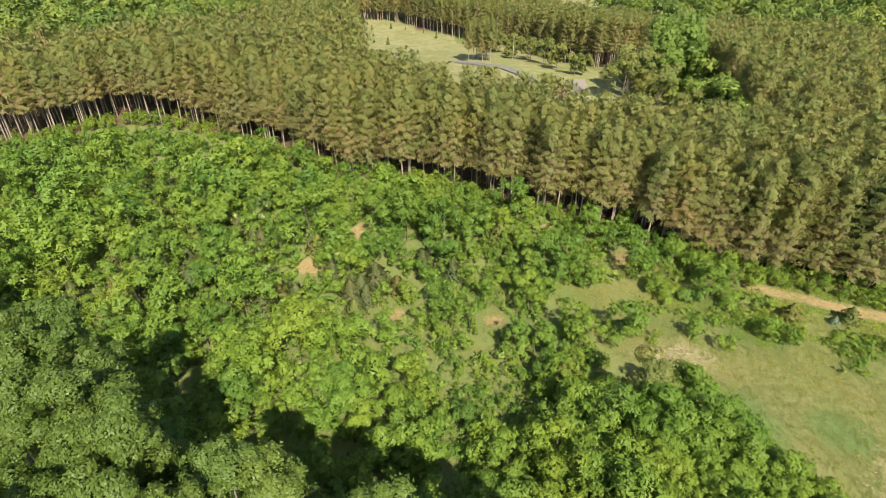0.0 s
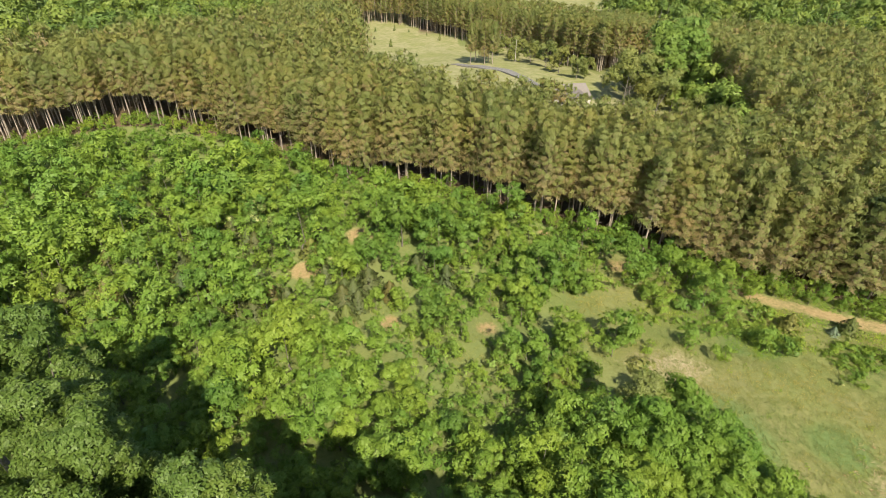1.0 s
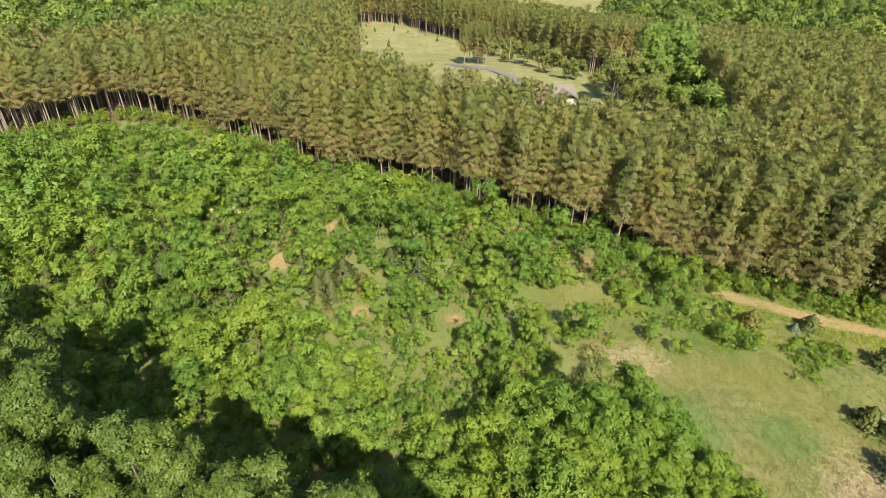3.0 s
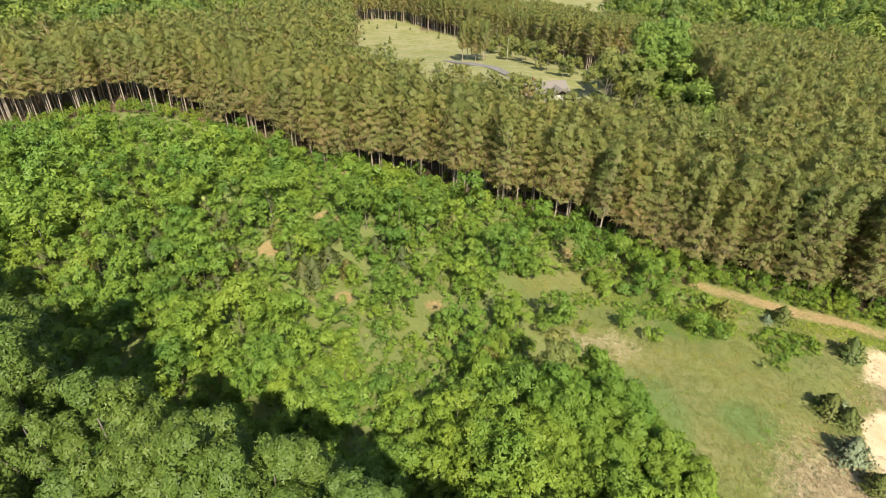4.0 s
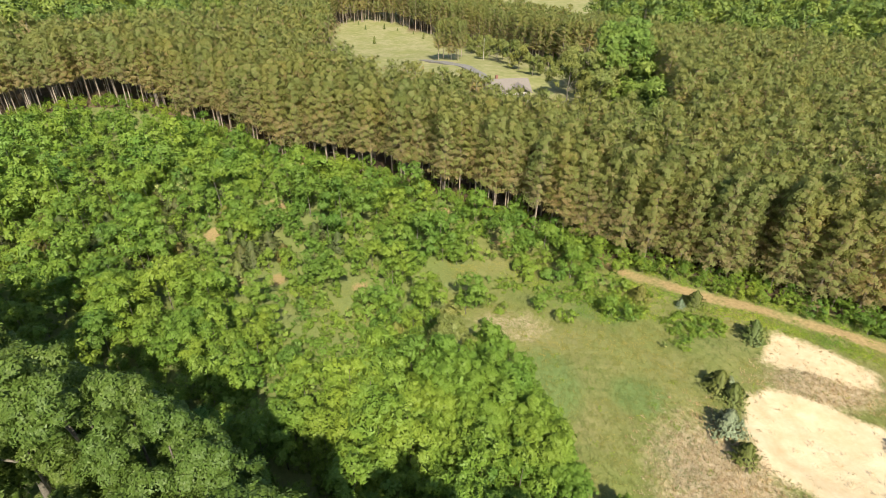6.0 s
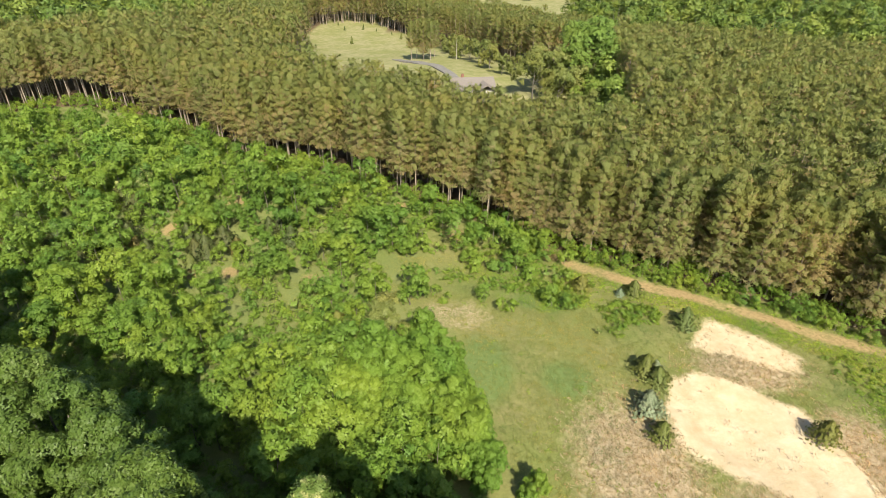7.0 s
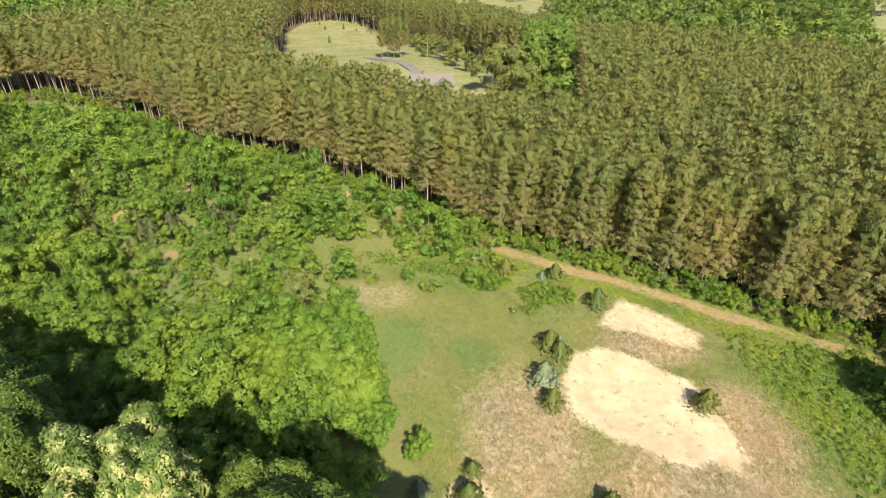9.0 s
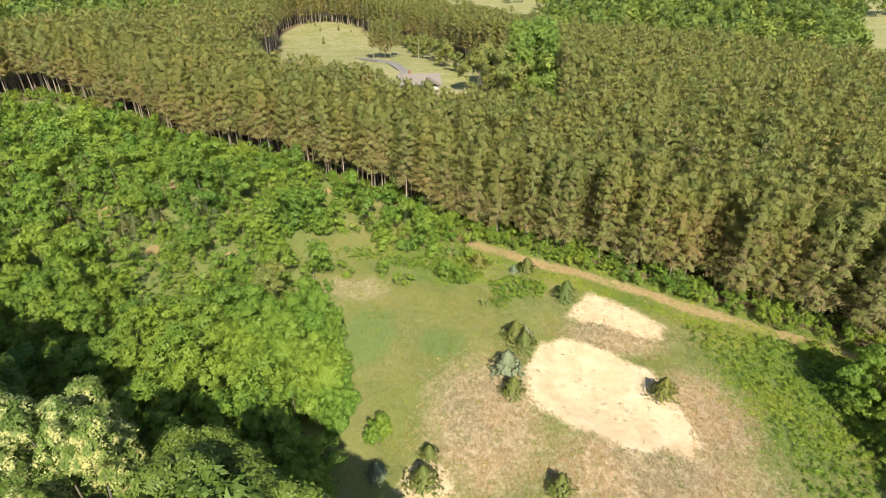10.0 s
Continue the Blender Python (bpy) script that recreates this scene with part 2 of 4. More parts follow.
needle_grey = leaf_material("blue_grey_needle", [(0.0, (0.17, 0.21, 0.11)), (0.6, (0.25, 0.30, 0.17)), (1.0, (0.34, 0.39, 0.24))],
                            [(0.0, (0.9, 0.95, 0.95)), (1.0, (1.05, 1.0, 1.0))], through_light=0.1)
bark_pine = bark_material("pine_bark", (0.24, 0.19, 0.145), (0.44, 0.37, 0.30), 3.0)
bark_grey = bark_material("grey_bark", (0.10, 0.09, 0.07), (0.26, 0.23, 0.19), 4.0)


def ground_material():
    m, n, l, b = material("ground_cover", 0.95)
    cov = n.new("ShaderNodeVertexColor")
    cov.layer_name = "cover"
    sep = n.new("ShaderNodeSeparateColor")
    l.new(cov.outputs["Color"], sep.inputs[0])
    cov2 = n.new("ShaderNodeVertexColor")
    cov2.layer_name = "growth"
    sep2 = n.new("ShaderNodeSeparateColor")
    l.new(cov2.outputs["Color"], sep2.inputs[0])
    fine, mid, broad = noise_node(n, l, 2.2, 6, 0.7), noise_node(n, l, 0.45, 5, 0.65), noise_node(n, l, 0.09, 4, 0.6)

    both = n.new("ShaderNodeMixRGB")
    both.inputs[0].default_value = 0.55
    l.new(fine.outputs[0], both.inputs[1])
    l.new(mid.outputs[0], both.inputs[2])

    def edge(value, grain, amount, sharp):
        a = n.new("ShaderNodeMath")
        a.operation = "MULTIPLY_ADD"
        a.inputs[1].default_value = amount
        l.new(grain.outputs[0], a.inputs[0])
        l.new(value, a.inputs[2])
        s = n.new("ShaderNodeMapRange")
        s.inputs["From Min"].default_value = 0.5 + amount * 0.5 - sharp
        s.inputs["From Max"].default_value = 0.5 + amount * 0.5 + sharp
        l.new(a.outputs[0], s.inputs["Value"])
        return s.outputs[0]

    def colour(grain, *stops):
        r = ramp_node(n, stops)
        l.new(grain.outputs[0], r.inputs[0])
        return r.outputs[0]

    def over(below, above, fac):
        x = n.new("ShaderNodeMixRGB")
        l.new(fac, x.inputs[0])
        l.new(below, x.inputs[1])
        l.new(above, x.inputs[2])
        return x.outputs[0]

    meadow = over(colour(fine, (0.3, (0.12, 0.16, 0.035)), (0.7, (0.19, 0.225, 0.055))), colour(fine, (0.3, (0.195, 0.19, 0.07)), (0.7, (0.285, 0.262, 0.108))),
                  edge(broad.outputs[0], mid, 0.5, 0.25))
    dry = colour(fine, (0.3, (0.26, 0.195, 0.105)), (0.5, (0.42, 0.33, 0.2)), (0.72, (0.56, 0.46, 0.31)))
    lush = colour(fine, (0.3, (0.12, 0.18, 0.045)), (0.7, (0.18, 0.24, 0.08)))
    litter = colour(mid, (0.3, (0.09, 0.065, 0.035)), (0.7, (0.19, 0.135, 0.08)))
    lawn = over(colour(mid, (0.3, (0.2, 0.215, 0.07)), (0.7, (0.28, 0.28, 0.105))), colour(mid, (0.3, (0.27, 0.26, 0.115)), (0.7, (0.35, 0.325, 0.165))),
                edge(broad.outputs[0], mid, 0.4, 0.12))
    sand = colour(mid, (0.3, (0.50, 0.385, 0.225)), (0.6, (0.62, 0.50, 0.325)), (0.8, (0.70, 0.585, 0.41)))
    track = colour(fine, (0.3, (0.25, 0.18, 0.08)), (0.7, (0.42, 0.31, 0.15)))
    c = meadow
    c = over(c, lush, edge(sep2.outputs[0], mid, 0.6, 0.25))
    c = over(c, dry, edge(sep.outputs[1], both, 1.1, 0.3))
    c = over(c, lawn, edge(sep2.outputs[1], mid, 0.3, 0.1))
    c = over(c, litter, edge(sep.outputs[2], mid, 0.5, 0.15))
    c = over(c, track, edge(sep2.outputs[2], both, 1.1, 0.2))
    c = over(c, sand, edge(sep.outputs[0], both, 1.0, 0.13))
    l.new(c, b.inputs["Base Color"])
    bump = n.new("ShaderNodeBump")
    bump.inputs["Strength"].default_value, bump.inputs["Distance"].default_value = 0.6, 0.15
    l.new(fine.outputs[0], bump.inputs["Height"])
    l.new(bump.outputs[0], b.inputs["Normal"])
    return m


# ---- ground ----
def axis_steps(lo, hi, step, far):
    out, d, x = [], step, lo
    fine = list(np.arange(lo, hi, step))
    while x > -far:
        d *= 1.22
        x -= d
        out.append(x)
    up, d, x = [], step, fine[-1]
    while x < far:
        d *= 1.22
        x += d
        up.append(x)
    return np.array(out[::-1] + fine + up)


gx, gy = axis_steps(-20, 115, 0.6, 2500), axis_steps(0, 110, 0.6, 2500)
GX, GY = np.meshgrid(gx, gy)
X, Y = GX.ravel(), GY.ravel()
Z = height(X, Y)
sand_mask = np.maximum(ramp(0.5 + signed(X, Y, SAND) / 4.5), 0.76 * ramp(0.55 + signed(X, Y, SAND_UPPER) / 5.0))
sand_mask = np.maximum(sand_mask, 0.75 * ramp(1.3 - np.hypot(X - 47, Y - 19) / 4))
Z = Z - 0.35 * ramp(signed(X, Y, SAND) / 5)
dry_mask = np.maximum.reduce([ramp(1.2 - np.hypot((X - 52.9) / 9, (Y - 28.4) / 13)), ramp(1.25 - np.hypot((X - 71) / 15, (Y - 21.6) / 9)),
                              ramp(1.25 - np.hypot((X - 78.8) / 7, (Y - 31.7) / 9)), ramp(1.2 - np.hypot((X - 70.4) / 9, (Y - 45.3) / 5)),
                              0.56 * ramp(1.3 - np.hypot((X - 31.9) / 7, (Y - 53.1) / 4))])
lush_mask = np.maximum.reduce([ramp(1.3 - np.hypot((X - 35.9) / 5, (Y - 42) / 8)), ramp(1.3 - np.hypot((X - 46.8) / 4, (Y - 41.1) / 4)),
                               ramp(1.2 - np.hypot((X - 45.7) / 7, (Y - 57.8) / 4)), ramp(1.3 - np.hypot((X - 90.5) / 8, (Y - 36.6) / 12)),
                               0.44 * ramp((32 - X) / 10)])
stand_mask = np.maximum(ramp(0.5 + signed(X, Y, STAND_NEAR) / 3), ramp((signed(X, Y, STAND_BACK) - 3) / 4))
lawn_mask = np.maximum(ramp(0.5 + signed(X, Y, LAWN) / 3), ramp((Y - 250) / 20))
track_mask = 0.8 * ramp(1.4 - near_line(X, Y, TRACK) / 1.55) * (0.86 + 0.2 * np.sin(X * 0.5) * np.cos(Y * 0.31 + 1.0))
for bx, by, br in BARE:
    track_mask = np.maximum(track_mask, 0.72 * ramp(1.5 - np.hypot((X - bx) * (0.8 + 0.3 * math.sin(bx)), Y - by) / br))
nx, ny = len(gx), len(gy)
i = np.arange((nx - 1) * (ny - 1))
i = i + i // (nx - 1)
ground_me = mesh_of("ground", np.stack([X, Y, Z], 1), np.stack([i, i + 1, i + nx + 1, i + nx], 1), None, ground_material())
ones = np.ones_like(X)
ground_me.color_attributes.new("cover", "FLOAT_COLOR", "POINT").data.foreach_set("color", np.stack([sand_mask, dry_mask, stand_mask, ones], 1).astype(np.float32).ravel())
ground_me.color_attributes.new("growth", "FLOAT_COLOR", "POINT").data.foreach_set("color", np.stack([lush_mask, lawn_mask, track_mask, ones], 1).astype(np.float32).ravel())
ground_me.polygons.foreach_set("use_smooth", np.ones(len(ground_me.polygons), bool))
tagged(new("ground", ground_me), "rolling ground of meadow grass, bare pale sand, needle litter and lawn", "ground", kind="structure")


# ---- trees: shapes ----
def tufts_of(r, pos, out, needles, length, width, upright=1.0, rough=0.45, clump=0.0):
    """Needle tufts: a rosette of short blades about each place, outward and up (upright: how steeply they rise; clump: how far they spread)."""
    pos, out = np.repeat(pos, needles, 0), np.repeat(out, needles, 0)
    pos = pos + r.normal(0, 1.0, pos.shape) * np.array([clump, clump, clump * 0.7])
    ax = unit(out * 0.5 + np.array([0, 0, 1.0 * upright]) + r.normal(0, 0.4, pos.shape))
    nm = unit(out * 0.8 + np.array([0, 0, 0.35]) + r.normal(0, rough, pos.shape))
    ln = length * r.uniform(0.65, 1.3, len(pos))
    return blades(pos + ax * length * 0.25, nm, ax, ln, width * r.uniform(0.7, 1.3, len(pos)), round_to=unit(out * 0.8 + np.array([0, 0, 0.6])), soft=0.7)


def pine_shape(r, tall, whorls, arms, tufts, needles, size=1.0, low=0.24, spread=3.1, brown=0.6, stick_count=8, limbs=True):
    """A plantation pine: bare lower bole, level whorls of limbs that bend up into tufts. Gives trunk with limbs, green tufts, old brown growth."""
    lean = r.normal(0, 0.18, 2)
    spine = lambda z: np.array([lean[0] * (z / tall) ** 2, lean[1] * (z / tall) ** 2, z])
    trunk = [tube([spine(z) for z in (0, tall * 0.3, tall * 0.65, tall)], [0.16, 0.13, 0.085, 0.02], 5)]
    pos, out, old_pos, old_out, limb_pos, limb_ax, limb_len = [], [], [], [], [], [], []
    for w in range(whorls):
        f = (w + r.uniform(0, 0.5)) / whorls
        z = tall * (low + (1.0 - low) * f)
        reach = spread * (1.0 - f) ** 0.5 * r.uniform(0.8, 1.12) + 0.18
        if f < 0.2:
            reach *= 0.75 + 1.25 * f
        for k in range(arms):
            a = 2 * math.pi * (k + 0.5 * w) / arms + r.normal(0, 0.3)
            d = np.array([math.cos(a), math.sin(a), 0.0])
            ln = reach * r.uniform(0.5, 1.25)
            rise = 0.10 + 0.5 * f
            limb_pos.append(spine(z) + d * ln * 0.5 + np.array([0, 0, rise * ln * 0.3])), limb_ax.append(d + np.array([0, 0, rise * 0.6])), limb_len.append(ln)
            for g in np.linspace(0.4, 1.0, tufts) if tufts > 1 else (0.9,):
                p = spine(z) + d * ln * g + np.array([0, 0, rise * ln * g * g]) + r.normal(0, 0.1, 3)
                if r.uniform() < brown * (1.0 - 1.1 * f) + 0.05 + 0.3 * (1.0 - g):
                    old_pos.append(p), old_out.append(d)
                else:
                    pos.append(p), out.append(d)
    for q in range(5):
        a = r.uniform(0, 6.28)
        pos.append(spine(tall) + np.array([0, 0, -0.28 * q]) + r.normal(0, 0.08, 3)), out.append(np.array([math.cos(a) * 0.5, math.sin(a) * 0.5, 0.6]))
    sticks = []
    for q in range(stick_count):
        z, a = tall * r.uniform(0.1, low + 0.12), r.uniform(0, 6.28)
        d = np.array([math.cos(a), math.sin(a), r.uniform(-0.35, 0.1)])
        sticks.append(tube([spine(z), spine(z) + d * r.uniform(0.5, 1.3)], [0.025, 0.01], 3))
    if limbs:
        ax = unit(np.array(limb_ax))
        sticks.append(blades(np.array(limb_pos), unit(np.cross(ax, np.cross((0, 0, 1.0), ax)) + r.normal(0, 0.2, ax.shape)), ax, np.array(limb_len), 0.07))
    return (joined(trunk + sticks), tufts_of(r, np.array(pos), np.array(out), needles, 0.5 * size, 0.2 * size, 0.8, 0.4, 0.2),
            tufts_of(r, np.array(old_pos), np.array(old_out), needles, 0.46 * size, 0.17 * size, 0.1, 0.5, 0.22))


def two_tone(name, green, old, mat_green, mat_old):
    """One crown of green and old brown needles."""
    v, f, n = joined([green, old])
    me = mesh_of(name, v, f, n, mat_green)
    me.materials.append(mat_old)
    slot = np.zeros(len(f), np.int32)
    slot[len(green[1]):] = 1
    me.polygons.foreach_set("material_index", slot)
    return me


def broad_shape(r, tall, radius, base, lobes, leaves, leaf, quad=False, stems=1, lobe_size=0.34, flat=0.75, droop=0.0, limb_count=9, sides=4, bulk=0):
    """A broadleaf crown of many uneven leaf clumps on forking limbs. Gives trunk and leaves."""
    mid = base + (tall - base) * 0.5
    half = (tall - base) * 0.5
    bulk = bulk or max(5, int(lobes ** 0.54))
    d = unit(r.normal(0, 1, (bulk, 3)) + np.array([0, 0, 0.3]))
    big = d * np.array([radius, radius, half]) * r.uniform(0.38, 0.78, (bulk, 1))
    which = r.integers(0, bulk, lobes)
    e = unit(r.normal(0, 1, (lobes, 3)) + 0.8 * d[which] + np.array([0, 0, 0.3]))
    c = big[which] + e * np.array([radius, radius, half]) * r.uniform(0.2, 0.36, (lobes, 1))
    c[:, :2] *= (1.0 - 0.22 * np.clip(c[:, 2:] / half, 0, 1))
    c[:, 2] = np.maximum(c[:, 2], -half * 0.96)
    c = c + np.array([0, 0, mid])
    size = radius * lobe_size * r.uniform(0.6, 1.25, lobes)
    each = 8
    twigs = max(1, leaves // each)
    pick = r.choice(lobes, twigs, p=size ** 2 / np.sum(size ** 2))
    w = unit(r.normal(0, 1, (twigs, 3)) + 0.6 * e[pick] + np.array([0, 0, 0.45]))
    tip = c[pick] + w * size[pick][:, None] * np.array([1, 1, flat]) * r.uniform(0.72, 1.1, (twigs, 1))
    aim = unit(w + np.array([0, 0, 0.25]) + r.normal(0, 0.22, (twigs, 3)))
    aim, tip = np.repeat(aim, each, 0), np.repeat(tip, each, 0)
    ray = unit(np.cross(aim, r.normal(0, 1, aim.shape)))
    ax = unit(ray * 0.8 + aim * r.uniform(-0.4 - droop, 0.6, (len(aim), 1)) + r.normal(0, 0.4, aim.shape))
    nm = unit(aim + ray * r.uniform(-0.15, 0.5, (len(aim), 1)) + r.normal(0, 0.2, aim.shape))
    ln = leaf * r.uniform(0.7, 1.35, len(aim))
    pos = tip + ray * ln[:, None] * r.uniform(0.1, 1.5, (len(aim), 1)) + aim * ln[:, None] * r.normal(0, 0.35, (len(aim), 1))
    limbs, fork = [], base + (tall - base) * 0.12
    for s in range(stems):
        a = r.uniform(0, 6.28)
        off = np.array([math.cos(a), math.sin(a), 0]) * (0.25 if stems > 1 else 0.0)
        limbs.append(tube([off, off * 1.5 + np.array([0, 0, fork * 0.6]), off * 2 + np.array([r.normal(0, 0.1), r.normal(0, 0.1), fork]), np.array([0, 0, mid + half * 0.5]) + off * 2],
                          [0.017 * tall / stems ** 0.5, 0.013 * tall / stems ** 0.5, 0.009 * tall, 0.002 * tall], 6))
    for k in r.choice(lobes, min(lobes, limb_count), replace=False):
        z = fork + (c[k][2] - fork) * r.uniform(0.0, 0.5)
        p0 = np.array([0, 0, max(z, fork * 0.8)])
        limbs.append(tube([p0, p0 * 0.45 + c[k] * 0.55 + np.array([0, 0, -0.1 * radius]), c[k]], [0.006 * tall, 0.004 * tall, 0.0015 * tall], sides))
    return joined(limbs), blades(pos, nm, ax, ln, ln * 0.68, quad, aim, 0.68)


def bushy_pine(r, tall, radius, tufts, needles, size):
    """A young open-grown pine, branched to the ground, its limbs in uneven whorls."""
    f = r.uniform(0, 1, tufts) ** 1.1
    arm = r.integers(0, 13, tufts)
    a = arm * 2.4 + np.floor(f * 8) * 0.9 + r.normal(0, 0.28, tufts)
    reach = radius * (1 - f) ** 0.85 * r.uniform(0.2, 1.0, tufts) ** 0.6 * (0.8 + 0.35 * np.sin(arm * 1.7 + np.floor(f * 6)))
    d = np.stack([np.cos(a), np.sin(a), 0 * a], 1)
    pos = d * reach[:, None] + np.stack([0 * a, 0 * a, tall * (0.04 + 0.9 * f) + 0.15 * reach], 1)
    limbs = [tube([(0, 0, 0), (0.03, 0.02, tall * 0.5), (0, 0, tall * 0.95)], [0.03 * tall ** 0.7, 0.02 * tall ** 0.7, 0.006], 6)]
    for k in range(12):
        z, b = tall * r.uniform(0.1, 0.75), r.uniform(0, 6.28)
        ln = radius * (1 - z / tall) ** 0.7 * 0.9
        limbs.append(tube([(0, 0, z), (math.cos(b) * ln, math.sin(b) * ln, z + 0.2 * ln)], [0.02, 0.006], 3))
    return joined(limbs), tufts_of(r, pos, d, needles, size, size * 0.42, 0.6)


def thing_of(name, label, category, group, parts):
    """An empty with its parts: parts are (name, mesh, label)."""
    root = new(name)
    root.empty_display_size = 0.3
    for pname, me, plabel in parts:
        part(pname, me, root, plabel)
    return tagged(root, label, category, group)


class Kind:
    """Trees of one kind: the first of each shape is built, the others are copies of it that share its meshes."""

    def __init__(self, name, label, category, group, shapes):
        self.name, self.label, self.category, self.group, self.shapes, self.made = name, label, category, group, shapes, {}

    def place(self, x, y, scale=1.0, turn=None, shape=None, label="", sink=0.1, stretch=1.0):
        k = int(rng.integers(len(self.shapes))) if shape is None else shape
        turn = rng.uniform(0, 360) if turn is None else turn
        m = pose(x, y, float(height(x, y)) - sink, rng.normal(0, 1.5), rng.normal(0, 1.5), turn) @ Matrix.Diagonal((scale, scale, scale * stretch, 1))
        if k not in self.made:
            ob = thing_of(self.name, self.label, self.category, self.group, self.shapes[k])
            self.made[k] = ob
            ob.matrix_basis = m
        else:
            src = self.made[k]
            keep = src.matrix_basis.copy()
            src.matrix_basis = Matrix.Identity(4)
            ob = copy_thing(src, m)
            src.matrix_basis = keep
        if label:
            ob["label"] = label
        return ob


def shapes_of(count, make, names, materials, labels=("", "", "")):
    out = []
    for k in range(count):
        geo = make(np.random.default_rng(100 + 17 * k))
        out.append([(nm, mesh_of(nm, *g, mat), lb) for nm, g, mat, lb in zip(names, geo, materials, labels)])
    return out


def joined_wood(name, label, category, items, materials):
    """Many far or tightly mingled plants as one object of stuff: items are (shapes of one variant, x, y, scale, turn, stretch)."""
    vs, fs, ns, ms, ts, n = [], [], [], [], [], 0
    for geo, x, y, s, turn, stretch in items:
        ca, sa = math.cos(turn) * s, math.sin(turn) * s
        t = rng.uniform()
        z0 = float(height(x, y)) - 0.1
        cr, sr = math.cos(turn), math.sin(turn)
        for slot, (v, f, m) in enumerate(geo):
            ns.append(np.stack([m[:, 0] * cr - m[:, 1] * sr, m[:, 0] * sr + m[:, 1] * cr, m[:, 2]], 1).astype(np.float32))
            w = np.empty_like(v)
            w[:, 0] = v[:, 0] * ca - v[:, 1] * sa + x
            w[:, 1] = v[:, 0] * sa + v[:, 1] * ca + y
            w[:, 2] = v[:, 2] * s * stretch + z0
            vs.append(w)
            fs.append(f + n)
            ms.append(np.full(len(f), slot, np.int32))
            ts.append(np.full(len(v), t, np.float32))
            n += len(v)
    me = mesh_of(name, np.concatenate(vs), np.concatenate(fs), np.concatenate(ns), materials[0], np.concatenate(ts))
    for mat in materials[1:]:
        me.materials.append(mat)
    me.polygons.foreach_set("material_index", np.concatenate(ms))
    return tagged(new(name, me), label, category, kind="stuff")


def scatter(x0, x1, y0, y1, step, jitter, turn=0.0):
    """Places on a jittered grid, its rows turned by some degrees."""
    reach = max(x1 - x0, y1 - y0)
    u, v = np.meshgrid(np.arange(-reach, reach, step), np.arange(-reach, reach, step))
    u, v = u.ravel() + rng.normal(0, jitter, u.size), v.ravel() + rng.normal(0, jitter, v.size)
    a = radians(turn)
    x, y = (x0 + x1) / 2 + u * math.cos(a) - v * math.sin(a), (y0 + y1) / 2 + u * math.sin(a) + v * math.cos(a)
    keep = (x > x0) & (x < x1) & (y > y0) & (y < y1)
    return x[keep], y[keep]


# ---- pine plantation ----
pine_shapes = []
for k in range(10):
    g = pine_shape(np.random.default_rng(100 + 17 * k), 15.5 + 0.3 * (k % 8), 21, 7, 4, 14, 0.74, (0.42 if k > 7 else 0.32 if k % 2 else 0.18))
    pine_shapes.append([("trunk", mesh_of("trunk", *g[0], bark_pine), "grey-brown bare trunk"),
                        ("crown", two_tone("crown", g[1], g[2], needle_pine, needle_old), "")])
pine_near = Kind("pine_tree", "tall plantation pine with bare lower trunk and olive needles", "pine tree", "pines of the plantation", pine_shapes)
pine_mid = [pine_shape(np.random.default_rng(300 + k), 16.0 + 0.5 * (k % 4), 12, 6, 3, 8, 0.98, 0.34, stick_count=0) for k in range(6)]
pine_rust = [pine_shape(np.random.default_rng(480 + k), 15.5 + 0.6 * (k % 4), 9, 5, 3, 5, 1.3, 0.45, brown=1.1, stick_count=0) for k in range(4)]
pine_dim = [pine_shape(np.random.default_rng(450 + k), 15.5 + 0.6 * (k % 4), 7, 5, 2, 5, 1.65, 0.5, stick_count=0, limbs=False) for k in range(6)]
pine_far = [pine_shape(np.random.default_rng(400 + k), 15.5 + 0.6 * (k % 4), 8, 5, 3, 7, 1.2, 0.5, stick_count=0) for k in range(6)]

px, py = scatter(-230, 230, 10, 330, 2.7, 1.05, 8)
in_near, in_back = inside(px, py, STAND_NEAR), inside(px, py, STAND_BACK)
# only what the shot can show: a wedge that opens away from the path
seen = (px > -30 - 0.72 * py) & (px < 90 + 0.72 * py)
keep = (in_near | in_back) & seen
px, py, in_back = px[keep], py[keep], in_back[keep]
front = near_line(px, py, EDGE)
order = np.argsort(np.where((px > -90) & (px < 112), front, 1e6))
chosen = set(order[:300].tolist())
wood = []
for k in range(len(px)):
    s = rng.uniform(0.97, 1.13) * (0.9 if in_back[k] else 1.0)
    if k in chosen:
        pine_near.place(px[k], py[k], s, shape=int(rng.integers(8, 10)) if px[k] < -58 else 2 * int(rng.integers(4)) + (1 if px[k] < 42 and rng.uniform() < 0.85 else 0))
    else:
        near = (front[k] < 16 and px[k] > -60) or (in_back[k] and signed(px[k], py[k], LAWN) > -7) or (60 < px[k] < 90 and 98 < py[k] < 185)
        geo = pine_mid[k % 6] if near else (pine_far if math.hypot(px[k] - 25, py[k] + 8) < 165 else pine_dim)[k % 6]
        if math.hypot((px[k] - 98) / 24, (py[k] - 118) / 9) < rng.uniform(0.5, 1.3):
            geo = pine_rust[k % 4]
        wood.append((geo, px[k], py[k], s, rng.uniform(0, 6.28), 1.0))
joined_wood("pine_plantation", "dense olive-green plantation of tall pines", "pine wood", wood, [bark_pine, needle_pine_joint, needle_old_joint])


